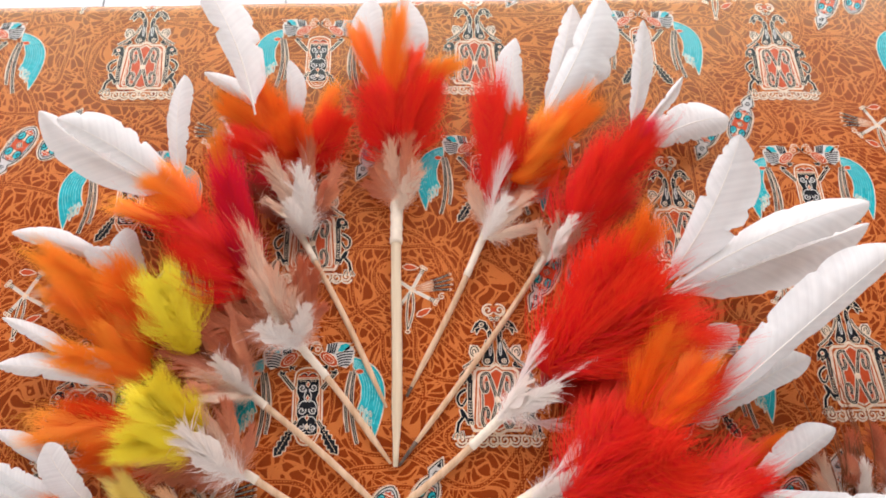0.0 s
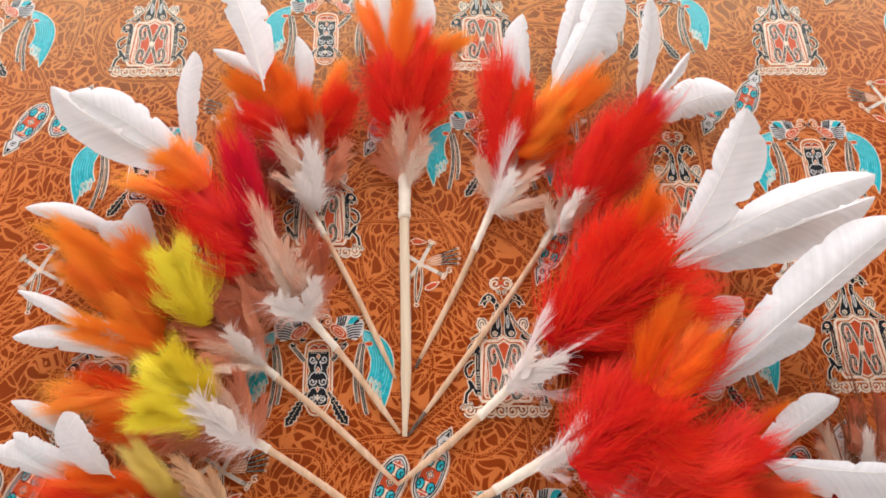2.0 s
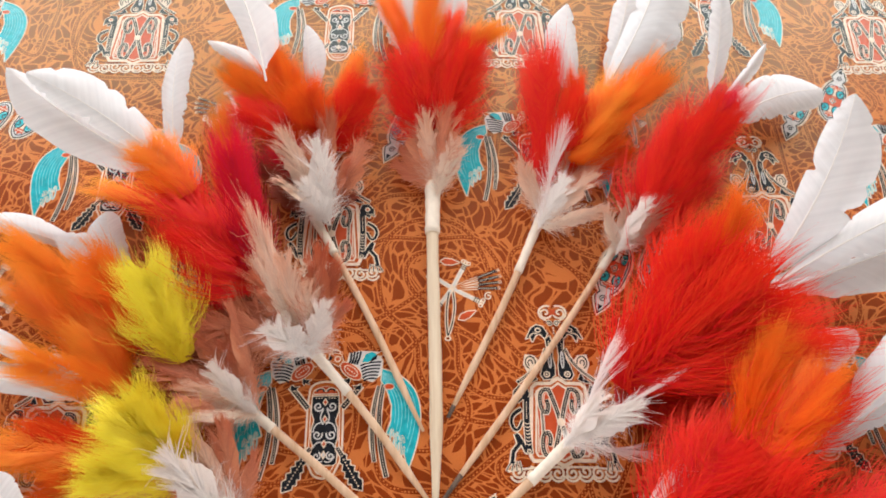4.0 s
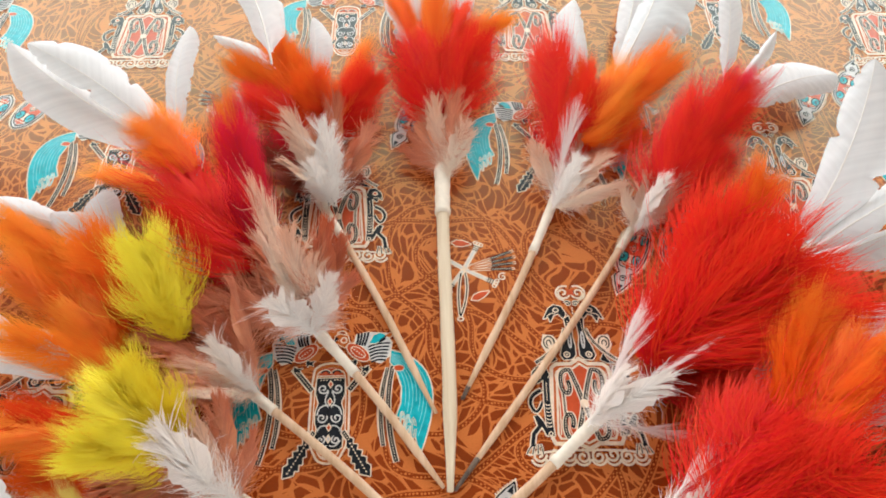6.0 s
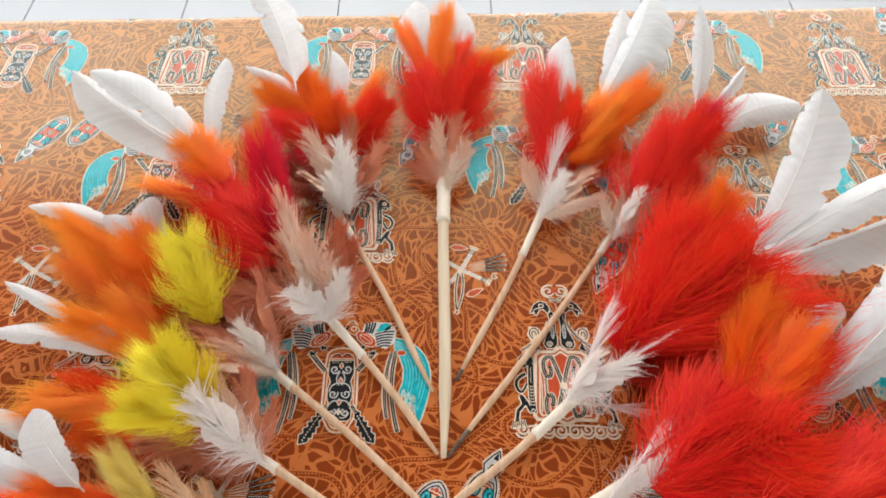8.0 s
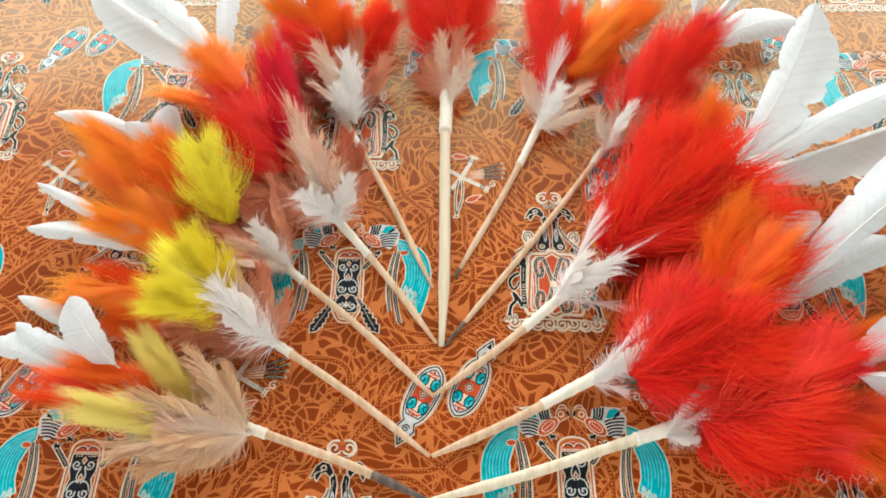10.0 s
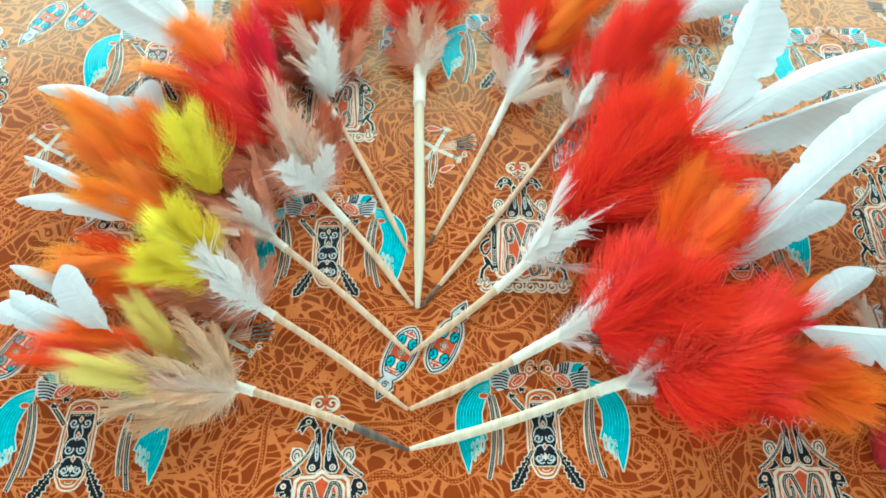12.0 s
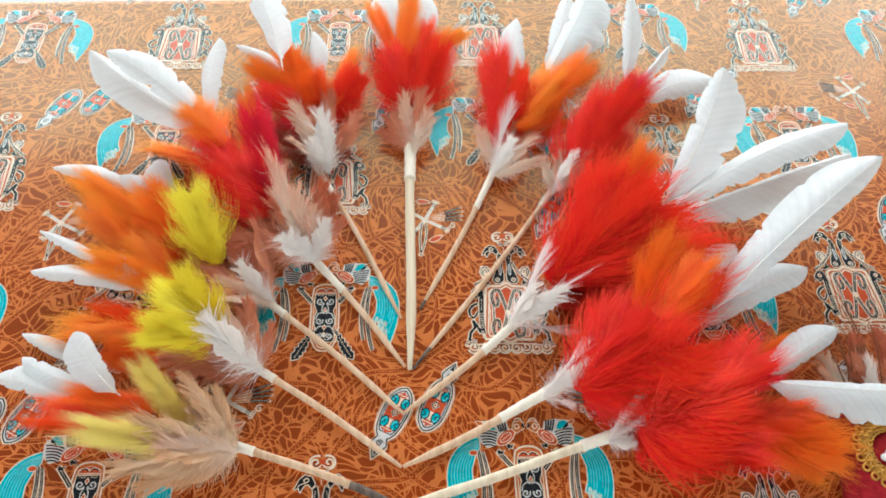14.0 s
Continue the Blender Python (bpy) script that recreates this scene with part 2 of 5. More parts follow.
PLUMES = {
    "red": barb_mat("red_barbs", (0.84, 0.020, 0.012), (0.94, 0.060, 0.018)),
    "redorange": barb_mat("red_orange_barbs", (0.88, 0.040, 0.010), (0.94, 0.20, 0.014)),
    "orange": barb_mat("orange_barbs", (0.98, 0.18, 0.012), (0.98, 0.42, 0.045)),
    "crimson": barb_mat("crimson_barbs", (0.62, 0.010, 0.026), (0.86, 0.014, 0.055)),
    "darkred": barb_mat("dark_red_barbs", (0.52, 0.022, 0.014), (0.76, 0.050, 0.018)),
    "yellow": barb_mat("yellow_barbs", (0.95, 0.76, 0.035), (0.96, 0.88, 0.09)),
    "lemon": barb_mat("lemon_barbs", (0.88, 0.70, 0.18), (0.93, 0.84, 0.30)),
    "cream": barb_mat("cream_barbs", (0.90, 0.76, 0.63), (0.82, 0.47, 0.31), 0.34, 0.12),
    "white": barb_mat("white_barbs", (0.90, 0.84, 0.79), (0.90, 0.79, 0.72), 0.30, 0.10),
    "pinkwhite": barb_mat("pink_white_barbs", (0.95, 0.87, 0.84), (0.93, 0.68, 0.64), 0.28, 0.12),
    "pinkbrown": barb_mat("fawn_barbs", (0.84, 0.40, 0.24), (0.64, 0.165, 0.075), 0.42, 0.12),
    "beige": barb_mat("beige_barbs", (0.86, 0.66, 0.46), (0.78, 0.46, 0.24), 0.35, 0.16),
    "maroon": barb_mat("maroon_barbs", (0.30, 0.06, 0.035), (0.42, 0.10, 0.055), 0.30, 0.2),
    "brown": barb_mat("brown_barbs", (0.34, 0.12, 0.05), (0.16, 0.05, 0.03)),
}

# ---- meshes ----


def mesh_of(name, bm, *mats):
    me = bpy.data.meshes.new(name)
    bm.normal_update()
    bm.to_mesh(me)
    bm.free()
    for m in mats:
        me.materials.append(m)
    return me


def part(name, bm, material, parent, label="", smooth=True):
    """Links a bmesh, or a mesh, as one object under a thing or a part."""
    me = bm if isinstance(bm, bpy.types.Mesh) else mesh_of(name, bm, *([material] if material else []))
    if smooth:
        me.shade_smooth()
    ob = new(name, me)
    if parent is not None:
        ob.parent = parent
    if label:
        tagged(ob, label)
    return ob


def box(bm, x0, x1, y0, y1, z0, z1, bevel=0.0):
    vs = [bm.verts.new((x, y, z)) for x in (x0, x1) for y in (y0, y1) for z in (z0, z1)]
    for q in ((0, 1, 3, 2), (4, 6, 7, 5), (0, 4, 5, 1), (2, 3, 7, 6), (0, 2, 6, 4), (1, 5, 7, 3)):
        bm.faces.new([vs[i] for i in q])
    if bevel:
        bmesh.ops.bevel(bm, geom=bm.edges[:], offset=bevel, segments=2, affect="EDGES")


def tube(bm, pts, radii, sides=10, cap=True):
    rings = []
    for i, p in enumerate(pts):
        p = Vector(p)
        d = (Vector(pts[min(i + 1, len(pts) - 1)]) - Vector(pts[max(i - 1, 0)])).normalized()
        a = d.cross(Vector((0, 0, 1)))
        a = a.normalized() if a.length > 1e-4 else Vector((1, 0, 0))
        c = a.cross(d)
        rings.append([bm.verts.new(p + radii[i] * (a * math.cos(6.28319 * k / sides) + c * math.sin(6.28319 * k / sides))) for k in range(sides)])
    for r, s in zip(rings, rings[1:]):
        for k in range(sides):
            bm.faces.new((r[k], r[(k + 1) % sides], s[(k + 1) % sides], s[k]))
    if cap:
        bm.faces.new(rings[0][::-1])
        bm.faces.new(rings[-1])


# ---- room ----
ROOM_X, ROOM_S, ROOM_N, FLOOR, TOP = 3.0, -2.5, 1.9, -0.745, 2.05
bm = bmesh.new()
box(bm, -ROOM_X, ROOM_X, ROOM_S, ROOM_N, FLOOR - 0.1, FLOOR - 0.002)
floor = tagged(part("floor", bm, MAT["grout"], None, "glossy white square floor tiles with grey joints", False), category="floor", kind="structure")
# unseen ceiling, coloured dark so that it veils the cloth less
bm = bmesh.new()
box(bm, -ROOM_X - 0.15, ROOM_X + 0.15, ROOM_S - 0.15, ROOM_N + 0.15, TOP, TOP + 0.1)
tagged(part("ceiling", bm, MAT["ceiling_brown"], None, "unseen ceiling, dark brown to dim its reflection", False), category="ceiling", kind="structure")


def wall(name, a, b, opening=None):
    """A 0.15 m wall from a to b on plan; opening: start, end along it and sill, head heights."""
    bm = bmesh.new()
    a, b = Vector((*a, 0)), Vector((*b, 0))
    d = (b - a).length
    cuts = [(0, d, FLOOR, TOP)]
    if opening:
        s, e, lo, hi = opening
        cuts = [(0, s, FLOOR, TOP), (e, d, FLOOR, TOP), (s, e, FLOOR, lo), (s, e, hi, TOP)]
    for s, e, lo, hi in cuts:
        if hi - lo > 0.01:
            box(bm, s, e, 0, 0.15, lo, hi)
    u = (b - a).normalized()
    for v in bm.verts:
        p = a + u * v.co.x + Vector((-u.y, u.x, 0)) * v.co.y
        v.co = (p.x, p.y, v.co.z)
    bmesh.ops.recalc_face_normals(bm, faces=bm.faces[:])
    return tagged(part(name, bm, MAT["plaster"], None, "plain white plastered wall, unseen, added to close the room", False), category="wall", kind="structure")


wall("wall_north", (-ROOM_X, ROOM_N), (ROOM_X, ROOM_N), (1.0, 5.2, -0.25, 1.9))
wall("wall_east", (ROOM_X, ROOM_N), (ROOM_X, ROOM_S))
# south and west openings are made up to hold the added fill lamps
wall("wall_south", (ROOM_X, ROOM_S), (-ROOM_X, ROOM_S), (1.3, 4.1, 0.2, 1.95))
wall("wall_west", (-ROOM_X, ROOM_S), (-ROOM_X, ROOM_N), (1.3, 3.9, 0.1, 1.9))

# ---- table and its batik cloth ----
TX, TY0, YAW = 0.80, -0.52, 0.033


def far_edge(x):
    """The table's far edge, a little askew to the print."""
    return 0.428 + YAW * x


def wrinkle(x, y):
    q = noise.noise((x * 9.0, y * 5.0, 0.3)) * 0.0016 + noise.noise((x * 20.0, y * 10.0, 4.0)) * (0.0006 + 0.0010 * max(0.0, y))
    crease = math.exp(-((x - 0.315 - 0.08 * (y - 0.07)) / 0.006) ** 2) * 0.0022 * math.exp(-((y - 0.08) / 0.09) ** 2)
    return q + crease + 0.0008 * math.sin(y * 14 + 3 * x)


def over(d, r=0.012):
    """A sheet's run d past an edge: how far it goes out, and down, round the edge."""
    if d <= 0:
        return d, 0.0
    a = min(d / r, math.pi / 2)
    return r * math.sin(a), -r * (1 - math.cos(a)) - max(0.0, d - r * math.pi / 2)


def drape(x, y, lift=0.0):
    """A point of the flat cloth, laid on the table and hung over its edges."""
    z = wrinkle(x, y) + lift
    dy, zy = over(y - far_edge(x))
    yy = far_edge(x) + dy
    if y < TY0:
        dy, zy = over(TY0 - y)
        yy = TY0 - dy
    dx, zx = over(abs(x) - TX)
    xx = math.copysign(TX + dx, x)
    fold = 0.008 * math.sin(x * 40) * min(1, -zy * 6) if zy < 0 else 0
    return Vector((xx, yy + (fold if y > 0 else -fold), z + zy + zx))


bm = bmesh.new()
NX, NY = 440, 300
X0, X1, Y0, Y1 = -1.02, 1.02, -0.74, 0.66
uvl = bm.loops.layers.uv.new("cloth")
flat = {}
grid = []
for j in range(NY + 1):
    row = []
    for i in range(NX + 1):
        x, y = X0 + (X1 - X0) * i / NX, Y0 + (Y1 - Y0) * j / NY
        if j > 210:
            y = far_edge(x) - 0.04 + 0.27 * (j - 210) / (NY - 210)
        else:
            y = Y0 + (far_edge(x) - 0.04 - Y0) * j / 210
        v = bm.verts.new(drape(x, y))
        flat[v] = (x, y)
        row.append(v)
    grid.append(row)
for r, s in zip(grid, grid[1:]):
    for i in range(NX):
        f = bm.faces.new((r[i], r[i + 1], s[i + 1], s[i]))
        for l in f.loops:
            l[uvl].uv = flat[l.vert]
cloth = part("tablecloth", bm, MAT["cloth"], None)
tagged(cloth, "rust-orange printed batik cotton cloth draped over a table", "tablecloth")

table = tagged(new("table"), "dark wooden table hidden under a batik cloth", "table")
table.location = (0, -0.05, FLOOR)
bm = bmesh.new()
box(bm, -TX + 0.004, TX - 0.004, TY0 + 0.054, 0.444, 0.705, 0.7405, 0.004)
for v in bm.verts:
    if v.co.y > 0.3:
        v.co.y = far_edge(v.co.x) + 0.05 - 0.006
part("tabletop", bm, MAT["frame"], table, smooth=False)
for sx in (-1, 1):
    for sy in (-0.40, 0.38):
        bm = bmesh.new()
        box(bm, sx * 0.70 - 0.03, sx * 0.70 + 0.03, sy - 0.03, sy + 0.03, 0.0, 0.705, 0.004)
        part("leg", bm, MAT["frame"], table, smooth=False)


# ---- printed motifs ----
class Print:
    """Flat printed shapes in millimetres, later laid on the cloth; each layer lies a hair above the last."""
    INKS = ["cream", "black", "vermilion", "turquoise", "aqua", "pale", "rust"]

    def __init__(self):
        self.shapes = []

    def fill(self, pts, ink, layer):
        self.shapes.append((list(pts), ink, layer))

    def line(self, pts, width, ink, layer, closed=False, taper=1.0):
        pts = [Vector(p) for p in pts]
        n = len(pts)
        for i in range(n if closed else n - 1):
            a, b = pts[i], pts[(i + 1) % n]
            d = b - a
            if d.length < 1e-6:
                continue
            d.normalize()
            s = Vector((-d.y, d.x))
            w0 = width * (1 + (taper - 1) * i / max(1, n - 1)) / 2
            w1 = width * (1 + (taper - 1) * (i + 1) / max(1, n - 1)) / 2
            e = d * min(w0, w1) * 0.45
            self.shapes.append(([a - e - s * w0, b + e - s * w1, b + e + s * w1, a - e + s * w0], ink, layer))

    def haloed(self, pts, ink, layer, halo=1.1):
        """A filled form with a cream resist line all round."""
        self.line(pts, halo * 1.5, "cream", layer, True)
        self.fill(pts, ink, layer + 1)

    def dots(self, pts, r, ink, layer, step):
        """Round dots at an even step along a line."""
        left = step / 2
        for a, b in zip(pts, pts[1:]):
            a, b = Vector(a), Vector(b)
            d = (b - a).length
            while left <= d and d > 0:
                q = a.lerp(b, left / d)
                self.fill(arc(q.x, q.y, r, r, 0, 360, 6)[:-1], ink, layer)
                left += step
            left -= d

    def band(self, pts, width, ink, layer, edge=0.8, dot=0.0, edge_ink="cream", taper=1.0):
        """A drawn ribbon with a resist line on both sides and a row of dots along it."""
        self.line(pts, width + 2 * edge, edge_ink, layer, taper=taper)
        self.line(pts, width, ink, layer + 1, taper=taper)
        if dot:
            self.dots(pts, dot, "cream", layer + 2, dot * 3.6)

    def lay(self, name, x, y, turn, size, parent, side=1):
        bm = bmesh.new()
        c, s = math.cos(turn), math.sin(turn)
        for k, (pts, ink, layer) in enumerate(self.shapes):
            vs = []
            for p in pts:
                u, v = p[0] * 0.001 * size * side, p[1] * 0.001 * size
                X, Y = x + c * u - s * v, y + s * u + c * v
                vs.append(bm.verts.new((X, Y, 0.00022 + 0.00005 * layer + 0.0000002 * k)))
            try:
                f = bm.faces.new(vs)
            except ValueError:
                continue
            f.material_index = self.INKS.index(ink)
        bm.normal_update()
        for f in bm.faces:
            if f.normal.z < 0:
                f.normal_flip()
        # wide shapes are cut small enough to follow the cloth
        wide = [f for f in bm.faces if any(e.calc_length() > 0.011 for e in f.edges)]
        bmesh.ops.triangulate(bm, faces=wide)
        for _ in range(3):
            bmesh.ops.subdivide_edges(bm, edges=[e for e in bm.edges if e.calc_length() > 0.011], cuts=1)
            bmesh.ops.triangulate(bm, faces=[f for f in bm.faces if len(f.verts) > 4])
        for v in bm.verts:
            v.co = drape(v.co.x, v.co.y, v.co.z)
        me = mesh_of(name, bm, *[MAT[i] for i in self.INKS])
        ob = new(name, me)
        ob.parent = parent
        return ob


def arc(cx, cy, rx, ry, a0, a1, n=14):
    return [(cx + rx * math.cos(radians(a0 + (a1 - a0) * i / n)), cy + ry * math.sin(radians(a0 + (a1 - a0) * i / n))) for i in range(n + 1)]


def spiral(cx, cy, r, a0, turns, n=18):
    return [(cx + r * (1 - 0.8 * i / n) * math.cos(radians(a0 + 360 * turns * i / n)), cy + r * (1 - 0.8 * i / n) * math.sin(radians(a0 + 360 * turns * i / n))) for i in range(n + 1)]


def bez(a, b, c, n=10):
    return [tuple((1 - t) ** 2 * a[k] + 2 * t * (1 - t) * b[k] + t * t * c[k] for k in (0, 1)) for t in (i / n for i in range(n + 1))]


def flip(pts, s):
    return [(p[0] * s, p[1]) for p in pts]


def twin_bird_print():
    p = Print()
    # carved shield between the birds: scrolls in pale grey on black, framed in red
    post = arc(0, 25, 9.4, 5, 0, 180, 8) + [(-10.4, 16), (-10.6, -8), (-9.4, -17)] + arc(0, -22, 6.5, 4, 200, 340, 6) + [(9.4, -17), (10.6, -8), (10.4, 16)]
    p.line(post, 1.2, "cream", 2, True)
    p.fill(post, "rust", 1)
    p.line([(x * 0.82, 1 + (y - 1) * 0.9) for x, y in post], 0.6, "cream", 2, True)
    body = [(7.6, 21), (7.8, 12), (6.0, 6.8), (7.4, 2), (7.5, -4), (6.2, -7.6), (7.5, -11), (7.2, -17.5), (5.5, -18.6)]
    body = body + [(-x, y) for x, y in reversed(body)]
    p.line(body, 1.3, "cream", 3, True)
    p.fill([(7.6, 21), (7.8, 12), (-7.8, 12), (-7.6, 21)], "black", 4)
    for (x0, y0), (x1, y1) in zip(body[1:8], body[2:9]):
        p.fill([(x0, y0), (x1, y1), (-x1, y1), (-x0, y0)], "black", 4)
    p.fill([(6.8, 22.6), (5.5, 27), (-5.5, 27), (-6.8, 22.6)], "vermilion", 3)
    p.line([(-7, 22.4), (7, 22.4)], 0.7, "cream", 5)
    p.line(arc(0, -21.2, 4.6, 2.6, 200, 340, 8), 0.7, "cream", 4)
    p.line(arc(0, -20.4, 2.4, 1.4, 190, 350, 6), 0.6, "cream", 4)
    for sx in (-1, 1):
        p.line(flip(arc(3.2, 24.2, 2.3, 1.6, 10, 180, 8), sx), 1.5, "black", 4)
        p.line(flip(arc(3.2, 24.0, 2.9, 2.2, 10, 180, 8), sx), 0.6, "cream", 5)
        for cy, a, r in ((15, 200, 3.0), (-1.5, 160, 3.0), (-13.6, 120, 2.5)):
            p.line(flip(spiral(4.0, cy, r, a, 1.25), sx), 0.85, "pale", 6)
        p.line(flip(bez((1.0, 13), (4.2, 8), (0.8, 4.5), 8), sx), 0.75, "pale", 6)
        p.line(flip(bez((0.8, 5.5), (6, 6), (6.6, 0), 8), sx), 0.75, "pale", 6)
        p.line(flip(bez((0.8, -6), (5, -5), (6.2, -9), 8), sx), 0.75, "pale", 6)
        p.line(flip(bez((0.8, -16.6), (4, -18.2), (6.2, -14), 8), sx), 0.75, "pale", 6)
        p.dots(flip([(1.4, 20), (6.2, 20)], sx), 0.45, "cream", 6, 1.6)
    for cy in (17.5, 7.5, -6.8, -13):
        p.fill([(0, cy + 2.6), (1.7, cy), (0, cy - 2.6), (-1.7, cy)], "cream", 7)
        p.fill([(0, cy + 1.5), (0.9, cy), (0, cy - 1.5), (-0.9, cy)], "vermilion" if cy > -10 else "pale", 8)
    for s in (-1, 1):
        # crossed staffs above, barbed arrows below
        p.band(flip([(10.5, 14.5), (15, 20), (20.5, 26.5)], s), 2.6, "black", 3, 0.8, 0.42)
        p.band(flip([(8.0, -9.5), (11, -14)], s), 2.0, "black", 3, 0.8, 0.4)
        spine = [(10.6, -12.6), (13.2, -13.2), (13.0, -16), (15.6, -16.4), (15.2, -19), (18, -19.6), (17.6, -22.4), (20.4, -23.2), (20.2, -26), (22.6, -27.4), (22.6, -33), (17.2, -31.6), (16.8, -29.2), (14.8, -29.4), (14.8, -26.2), (12.8, -26), (13, -22.6), (11.2, -22), (11.6, -18.6), (9.8, -17.6), (9.9, -14.6)]
        p.haloed(flip(spine, s), "black", 3, 0.8)
        p.dots(flip([(11.2, -15), (20.6, -31)], s), 0.5, "cream", 5, 1.9)
        # tail plume: turquoise sickle with fine light strands and a torn, looped foot
        out = bez((33.5, 37), (69, 28), (48.5, -22.5), 16)
        inn = [(36.4, -1.5), (39, 6), (39.4, 15), (36.6, 24), (33, 30)]
        ragged = [(46.2, -11.5), (44.4, -15), (43.6, -7), (41.4, -10.5), (40.6, -3.4)]
        p.line(flip(out + ragged + inn, s), 1.5, "cream", 1, True)
        p.fill(flip(out + ragged + inn, s), "turquoise", 2)
        for k in range(7):
            q = 0.10 + 0.125 * k
            mid = [(a[0] * (1 - q) + b[0] * q, a[1] * (1 - q) + b[1] * q) for a, b in zip(bez((34, 35.5), (66, 27), (49, -14), 12), bez((33.5, 30), (42, 18), (37.5, -1), 12))]
            p.line(flip(mid[: 13 - (k * 5) % 4], s), 0.5, "aqua", 4, taper=0.6)
        for k, (x, y) in enumerate(((45.4, -13), (42.4, -11), (39.4, -9))):
            p.band(flip(arc(x, y + 4.6, 1.0, 5.2, 15, 350, 10), s), 0.5, "aqua" if k else "turquoise", 2, 0.35)
        # two long inner tail bands, dotted, crossing each other at the foot
        p.band(flip(bez((34.2, 27), (28.5, 2), (36, -25.5), 12), s), 2.3, "black", 2, 0.55, 0.42)
        p.band(flip(bez((31.4, 26), (25.4, 4), (29.2, -17), 12), s), 1.9, "black", 2, 0.5, 0.40)
        p.line(flip(bez((29.6, 24), (24.0, 4), (27.0, -12), 12), s), 0.7, "cream", 2)
        p.haloed(flip(arc(37.6, 26.2, 2.8, 1.6, 0, 360, 10)[:-1], s), "vermilion", 4, 0.6)
        # bird: beaked head with a ringed eye, dotted body, striped wing, teal shoulder
        p.haloed(flip([(1.6, 46.4), (4.2, 47.6), (8.4, 46.6), (9.6, 42.6), (7, 39.4), (3.4, 41.4), (1.0, 42.8)], s), "rust", 4, 0.7)
        p.fill(flip([(1.6, 46.2), (3.6, 45), (2.2, 43), (0.4, 42.2)], s), "black", 6)
        p.line(flip(arc(6.4, 43.8, 1.7, 1.7, 0, 360, 10), s), 0.8, "cream", 6)
        p.fill(flip(arc(6.4, 43.8, 0.8, 0.8, 0, 360, 8)[:-1], s), "vermilion", 6)
        p.line(flip(arc(5.2, 47.6, 2.6, 2.0, -20, 180, 8), s), 0.7, "cream", 5)
        c, d = math.cos(radians(-38)), math.sin(radians(-38))
        body = [(14.6 + x * c - y * d, 36.2 + x * d + y * c) for x, y in arc(0, 0, 7.4, 3.7, 0, 360, 18)[:-1]]
        p.haloed(flip(body, s), "vermilion", 5, 0.8)
        p.line(flip([(14.6 + (x - 14.6) * 0.66, 36.2 + (y - 36.2) * 0.66) for x, y in body], s), 0.45, "cream", 7, True)
        p.dots(flip([(10.6, 39.4), (18.6, 33)], s), 0.5, "cream", 7, 1.7)
        wing = [(12.4, 41.4), (13.6, 47), (20, 48.4), (30.5, 47.6), (33.6, 42), (32.6, 34), (27.6, 29.6), (21.6, 31.6), (18, 37.4)]
        p.line(flip(wing, s), 1.1, "cream", 3, True)
        p.fill(flip(wing, s), "pale", 4)
        for k in range(4):
            p.line(flip(bez((13.6 + 1.5 * k, 41 - 0.2 * k), (14.8 + 1.6 * k, 44), (14.6 + 1.9 * k, 47.6 + 0.2 * k), 5), s), 1.25, "black", 5)
        for k in range(6):
            y = 40.6 - 1.9 * k
            p.line(flip(bez((20.4 + 0.4 * k, y - 1.2), (25, y + 1.2), (32.6 - 0.5 * k, y + 1.0 - 0.2 * k), 6), s), 1.05, "black", 5)
        drop = [(21, 41.6), (23.4, 46.6), (27, 48), (30, 46.6), (28.4, 43.6), (24.4, 41.4)]
        p.haloed(flip(drop, s), "turquoise", 6, 0.6)
        p.fill(flip([(27, 44), (30.5, 46.4), (30, 43.4), (26, 41.4)], s), "black", 8)
        p.haloed(flip([(29.6, 46), (32.4, 48), (35.0, 48), (33, 45.2)], s), "rust", 5, 0.5)
        for x, y in ((11.6, 30.8), (18.4, 26.6)):
            p.haloed(flip([(x + 2.4, y + 1.6), (x + 0.4, y + 0.2), (x - 2.6, y + 0.6), (x - 0.8, y - 0.8), (x - 1.6, y - 2.4), (x + 0.8, y - 1.6), (x + 1.6, y - 3), (x + 2.6, y - 1)], s), "black", 3, 0.45)
    return p


